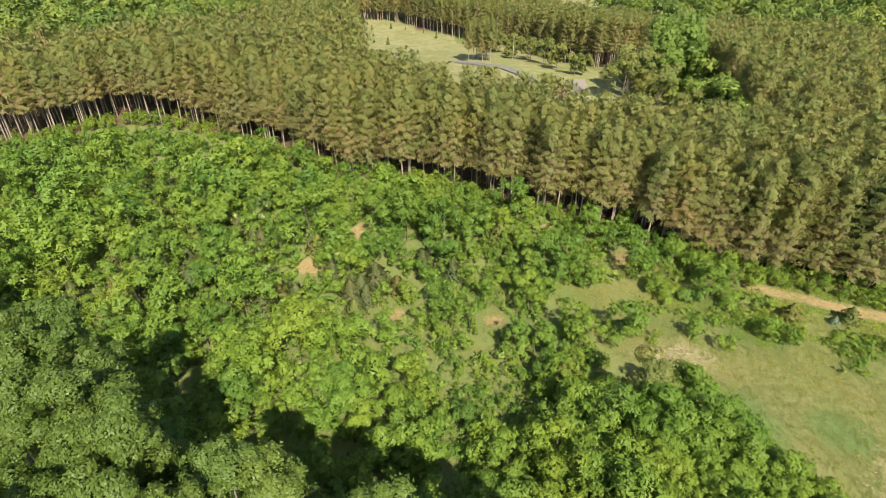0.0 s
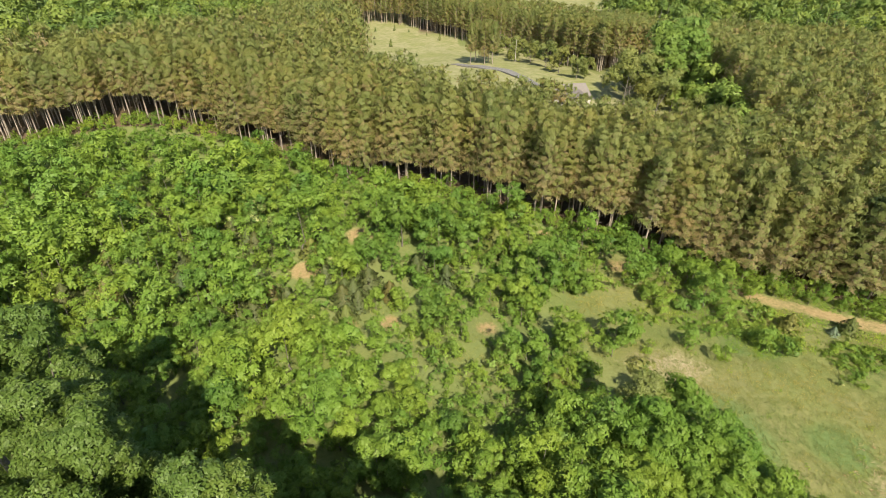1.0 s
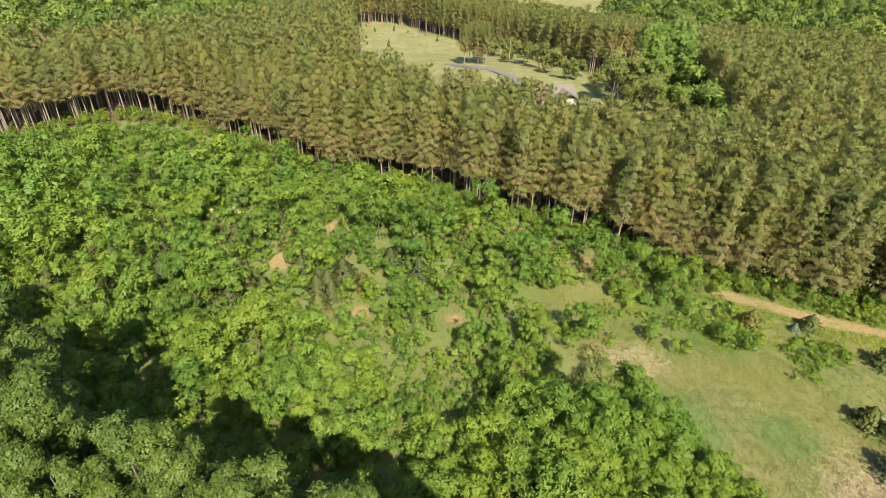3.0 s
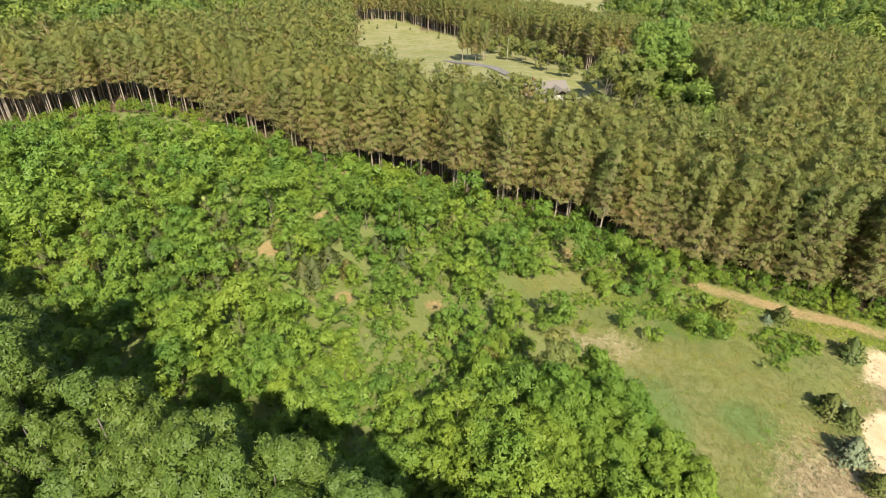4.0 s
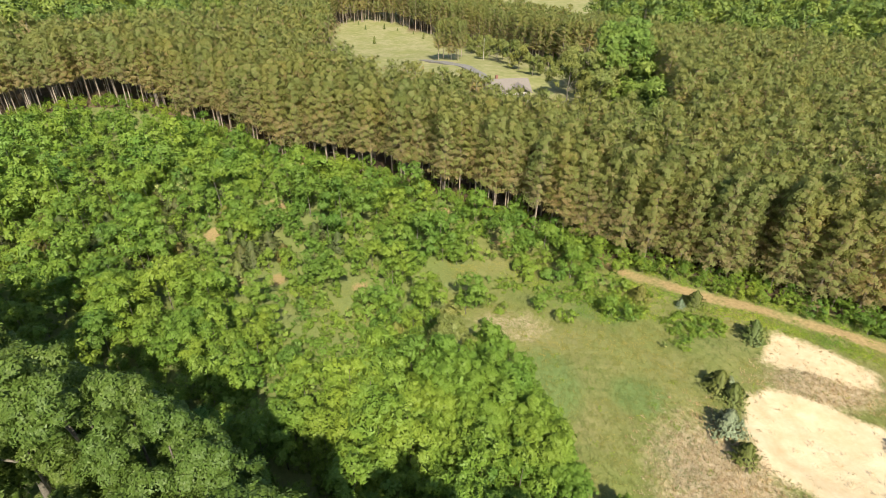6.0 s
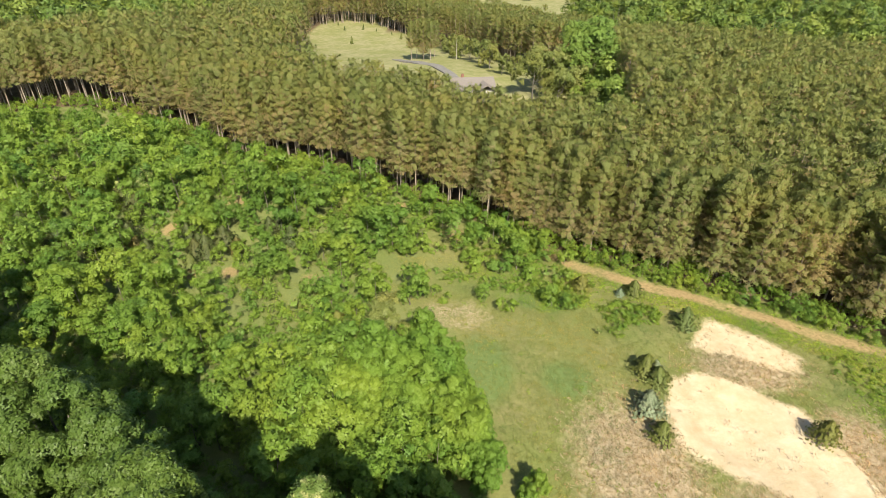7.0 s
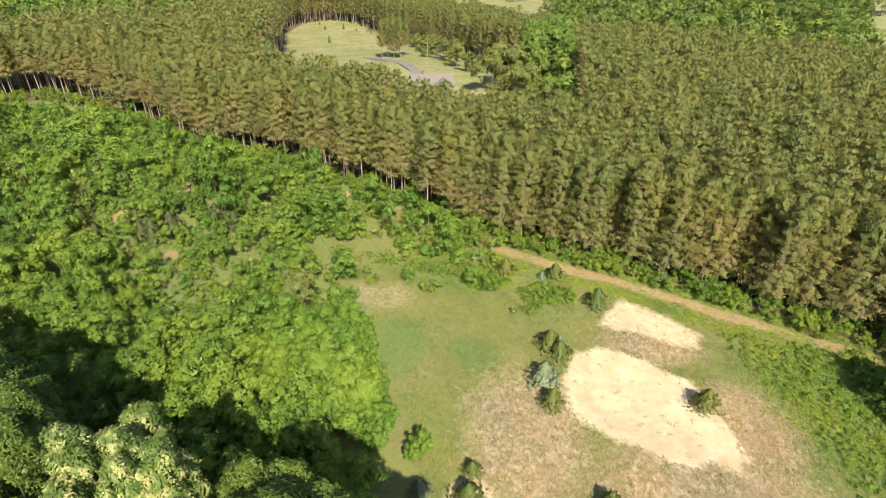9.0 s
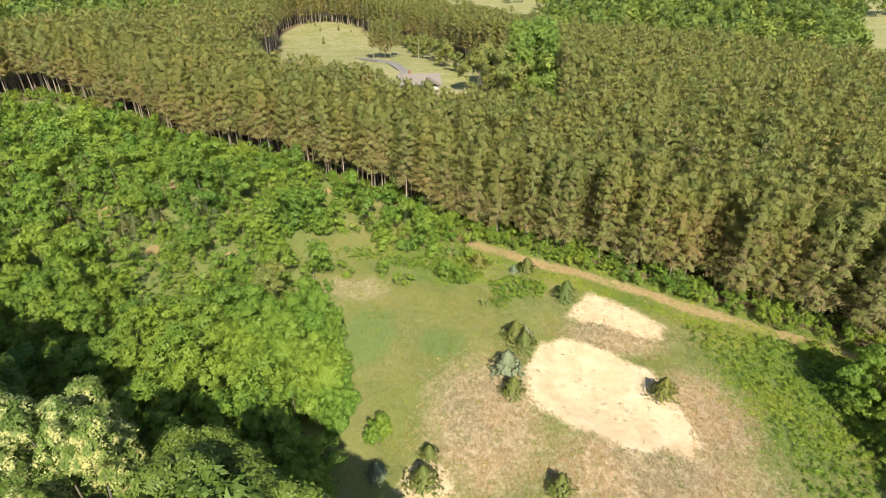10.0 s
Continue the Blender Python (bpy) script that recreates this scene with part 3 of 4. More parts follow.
# ---- young mixed woodland on the slope ----
sapling_geo = [broad_shape(np.random.default_rng(500 + k), 4.6 + 0.4 * (k % 4), 1.9 + 0.15 * (k % 3), 0.05, 30, 2500, 0.19, lobe_size=0.28, limb_count=0, bulk=14) for k in range(9)]
sapling_far = [broad_shape(np.random.default_rng(540 + k), 4.6 + 0.4 * (k % 4), 1.9 + 0.15 * (k % 3), 0.05, 26, 1300, 0.25, lobe_size=0.3, limb_count=0, bulk=12) for k in range(9)]
sapling_fine = [broad_shape(np.random.default_rng(520 + k), 4.6 + 0.4 * (k % 4), 1.9 + 0.15 * (k % 3), 0.05, 34, 5000, 0.15, lobe_size=0.27, limb_count=0, bulk=14) for k in range(9)]
sapling = Kind("sapling_tree", "young broadleaf tree with fresh bright green leaves", "young tree", "young trees of the slope",
               [[("trunk", mesh_of("trunk", *g[0], bark_grey), ""), ("crown", mesh_of("crown", *g[1], leaf_sapling), "")] for g in sapling_fine])
SLOPE = [(-135.5, 45.9), (-137.1, 97.5), (-98.3, 105.9), (-73.8, 118.1), (-62.8, 119.4), (-44.9, 112.7), (-28.9, 106.5), (-14.1, 100.8), (0, 98.4), (8.2, 92.4), (15.3, 87.3), (28.7, 84.7), (36.6, 83.8), (43.5, 77.3),
         (48.5, 73.4), (50.5, 69.6), (46.6, 64.7), (36.8, 66.6), (22.5, 66.6), (15.8, 63.3), (17, 59.4), (22.6, 52.6), (22.5, 48.1), (18.2, 42), (24.9, 31.4), (35, 23.1), (42.8, 9.5), (42.8, -6.5), (0.8, 1.5), (-34.2, 13.5), (-62.9, 25.7)]
SLOPE_PINES = []
for cx, cy in ((-42, 82), (-35.5, 74), (-48.7, 68.5), (-41.4, 63), (-36, 62.4), (-30.4, 61.7), (-25.4, 60.7), (-19.1, 81), (-10.6, 67), (-0.2, 70.7), (-6.5, 61.5), (-17, 64), (-55.8, 79), (-62, 92), (-28, 69), (-50, 88)):
    for k in range(4):
        x, y = cx + rng.normal(0, 3.6), cy + rng.normal(0, 3.6)
        if inside(x, y, SLOPE) and min(math.hypot(x - bx, y - by) for bx, by, br in BARE) > 3.5:
            SLOPE_PINES.append((x, y, rng.uniform(0.85, 1.4), rng.uniform(0.8, 1.1)))
sx, sy = scatter(-130, 50, -8, 124, 3.0, 0.95, 15)
keep = inside(sx, sy, SLOPE) & (sx > -32 - 0.72 * sy) & (sy > 4 - 0.5 * sx)
thin = ramp(1.25 - np.hypot((sx - 6) / 20, (sy - 58) / 22))
keep &= rng.uniform(0, 1, len(sx)) > 0.05 * thin
for bx, by, br in BARE:
    keep &= (np.abs(sx - bx) > br + 0.6) | (sy > by + br + 0.4) | (sy < by - br - 2.2)
for x, y, q, st in SLOPE_PINES:
    keep &= np.hypot(sx - x, sy - y) > 1.5 * q
sx, sy = sx[keep], sy[keep]
foot = near_line(sx, sy, EDGE)
order = np.argsort(np.abs(sx - 5) + np.abs(sy - 45))
mingled = []
for rank, k in enumerate(order):
    low = 1.0 - 0.4 * float(thin[keep][k])
    s = rng.choice((0.6, 0.92, 1.25, 1.7), p=(0.2, 0.34, 0.3, 0.16)) * rng.uniform(0.85, 1.15) * low * (0.55 if math.hypot((sx[k] - 7) / 5.5, (sy[k] - 44) / 7.5) < 1 else 1.0) * (0.75 if sy[k] < 33 - 0.42 * sx[k] else 1.05)
    s *= 0.66 + 0.34 * min(1.0, float(foot[k]) / 14) if sx[k] > -48 else 0.3 + 0.7 * min(1.0, float(foot[k]) / 22)
    if rank < 300:
        sapling.place(sx[k], sy[k], s)
    else:
        mingled.append(((sapling_far if sy[k] > 84 or sx[k] < -50 or sy[k] < 12 - 0.5 * sx[k] else sapling_geo)[k % 9], sx[k], sy[k], s, rng.uniform(0, 6.28), 1.0))
joined_wood("young_woodland", "dense young broadleaf woodland with bright green leaves", "young wood", mingled, [bark_grey, leaf_sapling_joint])

# low thicket that fills the gaps between the young trees
low_geo = [broad_shape(np.random.default_rng(560 + k), 1.5, 1.15, 0.02, 10, 184, 0.24, lobe_size=0.42, limb_count=0) for k in range(6)]
tx, ty = scatter(-105, 50, -6, 120, 1.75, 0.55, 40)
keep = inside(tx, ty, SLOPE) & (tx > -30 - 0.72 * ty) & (ty > 16 - 0.5 * tx) & ((rng.uniform(0, 1, len(tx)) > 0.6) | (np.hypot(tx - 11, ty - 41) < 12))
for bx, by, br in BARE:
    keep &= np.hypot(tx - bx, ty - by) > br * rng.uniform(0.7, 1.3, len(tx))
thicket = [(low_geo[int(rng.integers(6))], x, y, rng.uniform(0.6, 1.4), rng.uniform(0, 6.28), 1.0) for x, y in zip(tx[keep], ty[keep])]
joined_wood("thicket", "low yellow-green thicket between the young trees", "thicket", thicket, [bark_grey, leaf_sapling_joint])

RIGHT_GREEN = [(80.3, 49.4), (92.5, 46.8), (104.7, 43), (110.8, 31.5), (104.8, 15.5), (92.8, 11.5), (86.9, 17.5), (86.2, 25.5), (86.5, 32.5), (83.5, 39.5)]
tx, ty = scatter(78, 112, 8, 50, 0.98, 0.4, 10)
keep = inside(tx, ty, RIGHT_GREEN) & (near_line(tx, ty, TRACK) > 1.7)
right_growth = [(low_geo[int(rng.integers(6))], x, y, rng.uniform(0.5, 0.9) * (1.4 if x > 95 else 0.75), rng.uniform(0, 6.28), 1.0 if x > 95 else 0.6) for x, y in zip(tx[keep], ty[keep])]
for cx, cy, rx, ry, n in ((41.7, 61.4, 6.5, 2.2, 90), (48.1, 59, 3.8, 2.6, 80), (50, 62.7, 3, 1.5, 20), (57.6, 55.6, 4.4, 2.9, 120), (54.9, 51.5, 2, 1.5, 12), (29.9, 62.7, 5, 1.6, 25)):
    for k in range(n):
        a, q = rng.uniform(0, 6.28), rng.uniform(0, 1) ** 0.5
        right_growth.append((low_geo[int(rng.integers(6))], cx + rx * q * math.cos(a), cy + ry * q * math.sin(a), rng.uniform(0.3, 0.75), rng.uniform(0, 6.28), 0.8))
joined_wood("leafy_growth", "low leafy green growth beside the sandy hollow", "undergrowth", right_growth, [bark_grey, leaf_growth])

# low growth along the foot of the plantation
hedge_geo = [broad_shape(np.random.default_rng(580 + k), 4.6 + 0.4 * (k % 4), 2.0, 0.05, 22, 1500, 0.215, lobe_size=0.31, limb_count=0, bulk=10) for k in range(6)]
hedge = []
for (x0, y0), (x1, y1) in zip(EDGE[2:], EDGE[3:]):
    d = math.hypot(x1 - x0, y1 - y0)
    ox, oy = (y1 - y0) / d, -(x1 - x0) / d
    for q in np.arange(0, d, 1.7):
        for off in ((-3.2, -1.0, 1.2, 3.0) if x0 > 35 else (-3.6, -1.2, 0.8)):
            if off < -3 and rng.uniform() < 0.4:
                continue
            o = off + rng.normal(0, 0.5)
            x, y = x0 + (x1 - x0) * q / d + ox * o + rng.normal(0, 0.5), y0 + (y1 - y0) * q / d + oy * o
            if near_line(np.array([x]), np.array([y]), TRACK)[0] < 1.3:
                continue
            hedge.append((hedge_geo[int(rng.integers(6))], x, y, rng.uniform(0.4, 0.8) * (0.75 if off < 0 and x0 < 35 else 1.0) * (0.9 if off > 2 and x0 > 35 else 1.0), rng.uniform(0, 6.28), 1.0))
joined_wood("edge_undergrowth", "bright green undergrowth along the foot of the pines", "undergrowth", hedge, [bark_grey, leaf_growth])

# ---- tall broadleaf trees below the path ----
tall_tree = Kind("tall_tree", "tall broadleaf tree with a full dark green crown", "tree", "tall trees of the near row",
                 shapes_of(3, lambda r: broad_shape(r, 24.5, 4.7, 6.5, 130, 62000, 0.17, False, lobe_size=0.15, flat=1.1, limb_count=4), ("trunk", "crown"), (bark_grey, leaf_tall))
                 + shapes_of(1, lambda r: broad_shape(r, 24.5, 4.9, 6.5, 130, 14000, 0.34, False, lobe_size=0.16, limb_count=4), ("trunk", "crown"), (bark_grey, leaf_tall)))
# the first four, at or past the view's lower edge, are added to cast shade
for x, y, s in ((43, -1.5, 1.06), (46.5, -3.5, 1.04), (38.2, 0.4, 1.03), (34.5, -3.2, 1.0), (-20.6, 23.6, 1.0), (-29.5, 27.6, 0.98), (-9.8, 18.3, 0.98), (-14.8, 18.4, 0.92), (2.1, 15.5, 0.98), (7.5, 12.9, 0.97), (-3.9, 15.1, 0.94), (13.6, 7.6, 0.97), (18.5, 4.4, 0.95), (35.1, 0.8, 1.03),
                (38, -2.3, 1.12), (-36.2, 31.7, 0.96), (-44.7, 36.4, 0.95), (-54.2, 40.5, 0.95), (-25.1, 25.4, 0.97), (-18.5, 20.8, 0.95), (-7.1, 16.9, 0.96), (4.8, 14.4, 0.95), (9, 10.8, 0.96), (16.5, 6.6, 0.95),
                (32.5, 1.7, 0.98), (-33.1, 20.4, 0.9), (-23.1, 15.9, 0.92), (-44.2, 28, 0.9)):
    tall_tree.place(x, y, s * (1.12 if x < 3 else 1.07), shape=int(rng.integers(3)))
# coarse trees, mostly out of view, added to fill out the row's cast shade
for x, y, s in ((42, -4.3, 1.2), (45, -5.7, 1.06), (51.5, -11.7, 0.85), (59.5, -14.7, 1.0), (-63.3, 45.5, 0.95), (-13.5, 11.3, 0.93), (-4.5, 8.3, 0.93), (2.5, 6.3, 0.92), (9.5, 4.3, 0.92), (15.5, -0.7, 0.9), (24.5, -3.7, 0.9), (30.5, -5.7, 0.95)):
    tall_tree.place(x, y, s, shape=3)
blossom_tree = Kind("blossom_tree", "tall tree with a crown of pale cream blossom", "tree", "",
                    shapes_of(1, lambda r: broad_shape(r, 24.5, 4.2, 7.0, 120, 64000, 0.145, False, lobe_size=0.155, flat=1.1, limb_count=4), ("trunk", "crown"), (bark_grey, leaf_blossom)))
blossom_tree.place(25.2, 4.4, 1.1)
blossom_tree.place(29.3, 2.2, 1.1)
tall_tree.place(20.5, 5.4, 0.95, shape=1)
blossom_shrub = Kind("blossom_shrub", "young tree with pale cream blossom among the green", "tree", "blossoming shrubs of the slope",
                     shapes_of(2, lambda r: broad_shape(r, 4.6, 1.9, 0.4, 24, 1500, 0.22, lobe_size=0.28), ("trunk", "crown"), (bark_grey, leaf_blossom)))
for x, y, s in ((-29.6, 81.5, 1.15), (-26.4, 79, 0.9), (-15.3, 56.1, 0.9), (-14.4, 70.6, 0.8), (-33, 78.8, 0.9)):
    blossom_shrub.place(x, y, s)
blossom_shrub.place(52, 50.7, 0.3, label="small white-flowering shrub in the meadow grass")

# ---- dense broadleaf trees at the clearing's edge ----
dense_tree = Kind("dense_tree", "rounded broadleaf tree with dense mid-green leaves", "tree", "dense trees beside the clearing",
                  shapes_of(3, lambda r: broad_shape(r, 9.0, 4.4, 0.2, 130, 32000, 0.185, False, stems=2, lobe_size=0.168, flat=0.95, limb_count=2, bulk=24), ("trunk", "crown"), (bark_grey, leaf_broad)))
for x, y, s in ((27.9, 41.5, 0.95), (23.2, 36.1, 1.12), (28.6, 34, 1.1), (34.1, 28.3, 0.85), (27.5, 31.3, 0.85), (30.9, 38.3, 0.8), (32.6, 31.4, 0.9), (32.2, 33.4, 0.72), (35, 28.8, 0.66), (36.8, 24.9, 0.55), (31.6, 28.2, 0.7), (41.2, 23.8, 0.44), (35.5, 26.4, 0.65), (98.5, 34.6, 1.0), (103.8, 28.5, 1.15), (97.9, 25.7, 0.7), (104.8, 39.5, 0.75), (96.9, 18.6, 0.7), (101.8, 21.5, 0.9), (20.5, 31, 0.55), (24.5, 29.5, 0.7), (25.5, 37, 0.85), (19.5, 37, 0.5), (29, 30, 0.85), (23.5, 32.8, 0.9), (31.2, 35.2, 0.75)):
    dense_tree.place(x, y, s)

# ---- bushes of the clearing ----
low_bush = Kind("bush", "low rounded green bush in the meadow", "bush", "bushes of the meadow",
                [[("stems", mesh_of("stems", *g[0], bark_grey), ""), ("leaves", mesh_of("leaves", *g[1], leaf_sapling), "")]
                 for g in [broad_shape(np.random.default_rng(600 + k), 1.7, 1.3, 0.05, 16, 1000, 0.15, stems=2, lobe_size=0.36) for k in range(4)]])
for x, y, s in ((25.9, 56.3, 1.5), (30.3, 56.2, 0.95), (28.3, 57.3, 1.0), (35.8, 56.9, 1.45), (39.1, 55, 1.4), (45.9, 57.2, 1.7), (47.4, 56.4, 1.4), (23.7, 57.7, 1.1), (43.7, 64.8, 1.6), (38.8, 65.5, 1.8), (34.8, 65.9, 1.6), (48.1, 64.1, 1.5)):
    low_bush.place(x, y, s)
young_pine = Kind("young_pine", "young dark green pine branched to the ground", "pine tree", "young pines of the meadow",
                  [[("trunk", mesh_of("trunk", *g[0], bark_pine), ""), ("crown", mesh_of("crown", *g[1], needle_young), "")]
                   for g in [bushy_pine(np.random.default_rng(700 + k), 3.5, 2.3, 620, 7, 0.33) for k in range(4)]])
for x, y, s in ((51, 61.2, 0.85), (59, 60.6, 0.85), (64.6, 53.5, 1.0), (56.6, 43.4, 1.0), (57.9, 41.7, 0.9), (56.1, 32.9, 0.85), (74.6, 34.4, 0.95), (46.9, 22.5, 0.6), (46.6, 19.2, 0.95), (60.7, 19.8, 0.8),
                (-38.2, 75.6, 1.3), (-26, 66, 1.2), (-42.7, 64, 1.2), (-34.6, 61.6, 1.2), (-10.6, 59.6, 1.0), (10.6, 53.1, 1.0), (16, 47.3, 1.1), (-73.8, 96.3, 1.3), (-40.9, 55.6, 1.2), (-18.6, 74.3, 1.1), (-10.9, 84.9, 1.1), (10.7, 76.3, 1.4), (12.7, 77.4, 1.1)):
    young_pine.place(x, y, s)
slope_pine = Kind("slope_pine", "bushy dull green pine among the young broadleaf trees", "pine tree", "young pines of the slope",
                  [[("trunk", mesh_of("trunk", *g[0], bark_pine), ""), ("crown", mesh_of("crown", *g[1], needle_slope), "")]
                   for g in [bushy_pine(np.random.default_rng(720 + k), 3.6, 2.2, 620, 7, 0.34) for k in range(4)]])
for x, y, q, st in SLOPE_PINES:
    slope_pine.place(x, y, q, stretch=st)
grey_pine = Kind("grey_spruce", "young blue-grey conifer branched to the ground", "conifer", "",
                 [[("trunk", mesh_of("trunk", *g[0], bark_pine), ""), ("crown", mesh_of("crown", *g[1], needle_grey), "")]
                  for g in [bushy_pine(np.random.default_rng(750 + k), 3.1, 2.0, 560, 7, 0.33) for k in range(2)]])
for x, y, s in ((55.4, 36.7, 1.2), (58.2, 43.7, 0.7), (41.8, 19.5, 0.75), (56.9, 60.4, 0.5)):
    grey_pine.place(x, y, s)
birch = Kind("birch_tree", "slender olive-green birch with fine leaves", "tree", "",
             shapes_of(1, lambda r: broad_shape(r, 9.5, 3.0, 0.4, 60, 14000, 0.15, droop=0.5, lobe_size=0.24, limb_count=4), ("trunk", "crown"), (bark_grey, leaf_olive)))
birch.place(23.8, 41.5, 1.2)
for x, y, q in ((16.6, 41.2, 1.3), (19.4, 32.9, 1.4), (14.5, 37.1, 1.4), (14.9, 45.2, 1.1), (10.9, 35.1, 1.0), (17.2, 37.2, 1.5), (21.5, 24, 1.3), (25.3, 22.2, 1.4), (17.7, 26.9, 1.4), (30.8, 21.6, 1.4), (33.8, 19.1, 1.2), (27.4, 24.9, 1.3), (11.5, 28.8, 1.3), (15.3, 25, 1.3), (19.5, 22, 1.2), (28.5, 19, 1.2)):
    sapling.place(x, y, q)
sapling.place(25, 54.7, 1.5)
sapling.place(27.9, 51.8, 0.45)

# ---- trees, house and lawn beyond the plantation ----
big_oak = Kind("oak_tree", "big spreading broadleaf tree above the pines", "tree", "",
               shapes_of(1, lambda r: broad_shape(r, 20.0, 11.0, 1.0, 260, 60000, 0.36, lobe_size=0.18, flat=0.9, bulk=46), ("trunk", "crown"), (bark_grey, leaf_fresh)))
big_oak.place(64.5, 157, 1.0)
for x, y in ((11.5, 197), (14.5, 192), (10, 192.5), (13, 188), (16, 197), (8.5, 189), (15.5, 186)):
    pine_near.place(x, y, 0.8, shape=int(rng.integers(8)))
fresh_tree = Kind("fresh_green_tree", "fresh green broadleaf tree between the pines and the house", "tree", "green trees beside the house",
                  shapes_of(2, lambda r: broad_shape(r, 8, 3.8, 0.3, 50, 4600, 0.36, lobe_size=0.24), ("trunk", "crown"), (bark_grey, leaf_fresh)))
for x, y, s in ((60.5, 124.8, 0.8), (65.2, 117.9, 0.7), (68.8, 131.5, 0.9), (64.4, 141.4, 1.0), (72, 140.6, 1.0), (74, 150.1, 1.1), (59.1, 163.2, 1.1), (66.3, 150.7, 1.1), (75.2, 163.3, 1.0), (62.6, 171, 1.0), (54.8, 165, 0.9), (71.6, 121.5, 0.7), (47.7, 194.4, 0.8), (69.5, 152.6, 1.0), (62.6, 156.8, 1.0), (72.7, 158.5, 1.0), (67.6, 140.4, 0.9), (58.8, 140.6, 0.8), (76.3, 130.6, 0.8), (66.5, 113, 1.3), (67.5, 120, 1.5), (68, 128, 1.6), (67.5, 136, 1.6), (69, 144, 1.7), (70, 171, 1.6)):
    fresh_tree.place(x, y, s)
yard_tree = Kind("yard_tree", "olive-green broadleaf tree beside the house", "tree", "trees beside the house",
                 shapes_of(2, lambda r: broad_shape(r, 11, 5.0, 0.8, 60, 5600, 0.38, lobe_size=0.23), ("trunk", "crown"), (bark_grey, leaf_olive)))
for x, y, s in ((48.1, 145.5, 1.2), (54, 136.9, 1.1), (57.9, 151.1, 1.3), (51.2, 151.8, 1.2), (61.7, 157.1, 1.2), (62.5, 135.4, 0.7), (67.9, 125.4, 0.6), (72, 134.4, 0.6), (70.5, 115.9, 0.5), (51.1, 158.2, 0.8), (73.2, 143.8, 0.7), (44.8, 177.3, 0.5)):
    yard_tree.place(x, y, s)
for x, y, s in ((12, 236, 0.55), (16, 230, 0.6), (20, 224, 0.7), (23, 217, 0.65), (19, 214, 0.5), (26, 208, 0.75), (24, 200, 0.6), (29, 195, 0.75), (33, 187, 0.8), (36, 178, 0.8), (31, 203, 0.6), (40, 170, 0.7)):
    yard_tree.place(x, y, s, label="olive-green scrub tree at the lawn's edge")


def plain_material(name, dark, light, scale, rough=0.85, strength=0.2):
    m, n, l, b = material(name, rough)
    x = noise_node(n, l, scale)
    r = ramp_node(n, [(0.3, dark), (0.7, light)])
    l.new(x.outputs[0], r.inputs[0])
    l.new(r.outputs[0], b.inputs["Base Color"])
    bump = n.new("ShaderNodeBump")
    bump.inputs["Strength"].default_value = strength
    l.new(x.outputs[0], bump.inputs["Height"])
    l.new(bump.outputs[0], b.inputs["Normal"])
    return m


def box_mesh(name, size, mat, at=(0, 0, 0), bevel=0.02):
    bm = bmesh.new()
    bmesh.ops.create_cube(bm, size=1.0)
    bmesh.ops.scale(bm, vec=size, verts=bm.verts)
    bmesh.ops.translate(bm, vec=at, verts=bm.verts)
    if bevel:
        bmesh.ops.bevel(bm, geom=bm.edges[:], offset=bevel, segments=1, affect="EDGES")
    me = bpy.data.meshes.new(name)
    bm.to_mesh(me)
    bm.free()
    me.materials.append(mat)
    return me


def roof_mesh(name, length, width, rise, thick, mat, at):
    """A gable roof with thickness and overhang, its ridge along x."""
    h = length / 2
    prof = [(-width / 2, 0), (0, rise), (width / 2, 0), (width / 2, -thick), (0, rise - thick), (-width / 2, -thick)]
    v = [(x + at[0], y + at[1], z + at[2]) for x in (-h, h) for y, z in prof]
    f = [(0, 1, 7, 6), (1, 2, 8, 7), (2, 3, 9, 8), (3, 4, 10, 9), (4, 5, 11, 10), (5, 0, 6, 11), (0, 5, 4, 1), (1, 4, 3, 2), (6, 7, 10, 11), (7, 8, 9, 10)]
    me = bpy.data.meshes.new(name)
    me.from_pydata(v, [], f)
    me.materials.append(mat)
    return me


siding = plain_material("pale_siding", (0.46, 0.42, 0.37), (0.56, 0.52, 0.46), 1.5)
shingle = plain_material("tan_shingle", (0.19, 0.165, 0.14), (0.26, 0.23, 0.2), 6.0, 0.95, 0.5)
glass = plain_material("dark_window_glass", (0.03, 0.035, 0.04), (0.05, 0.055, 0.06), 0.5, 0.08, 0.0)
asphalt = plain_material("grey_asphalt", (0.17, 0.16, 0.145), (0.27, 0.255, 0.235), 1.5, 0.95, 0.3)

house = new("house")
tagged(house, "single-storey pale house with a tan shingle gable roof", "house")
part("wall", box_mesh("wall", (11, 7.4, 3.0), siding, (0, 0, 1.3), 0.03), house)
part("gable_wall", box_mesh("gable_wall", (4.6, 3.0, 3.0), siding, (2.8, -4.6, 1.3), 0.03), house)
part("roof", roof_mesh("roof", 12.2, 8.6, 2.1, 0.25, shingle, (0, 0, 2.9)), house)
cross = part("porch_roof", roof_mesh("porch_roof", 7.6, 5.6, 1.5, 0.25, shingle, (0, 0, 0)), house)
cross.matrix_basis = pose(2.8, -2.9, 2.92, 0, 0, 90)
part("chimney", box_mesh("chimney", (0.7, 0.7, 1.6), plain_material("chimney_brick", (0.2, 0.1, 0.07), (0.32, 0.17, 0.12), 8.0), (-2.4, 0.9, 4.9)), house)
for wx in (-4.2, -1.6):
    win = part("window", box_mesh("window", (1.5, 0.12, 1.2), siding, (wx, -3.74, 1.6), 0.01), house, "pale window frame")
    part("pane", box_mesh("pane", (1.3, 0.04, 1.0), glass, (wx, -3.82, 1.6), 0.0), win)
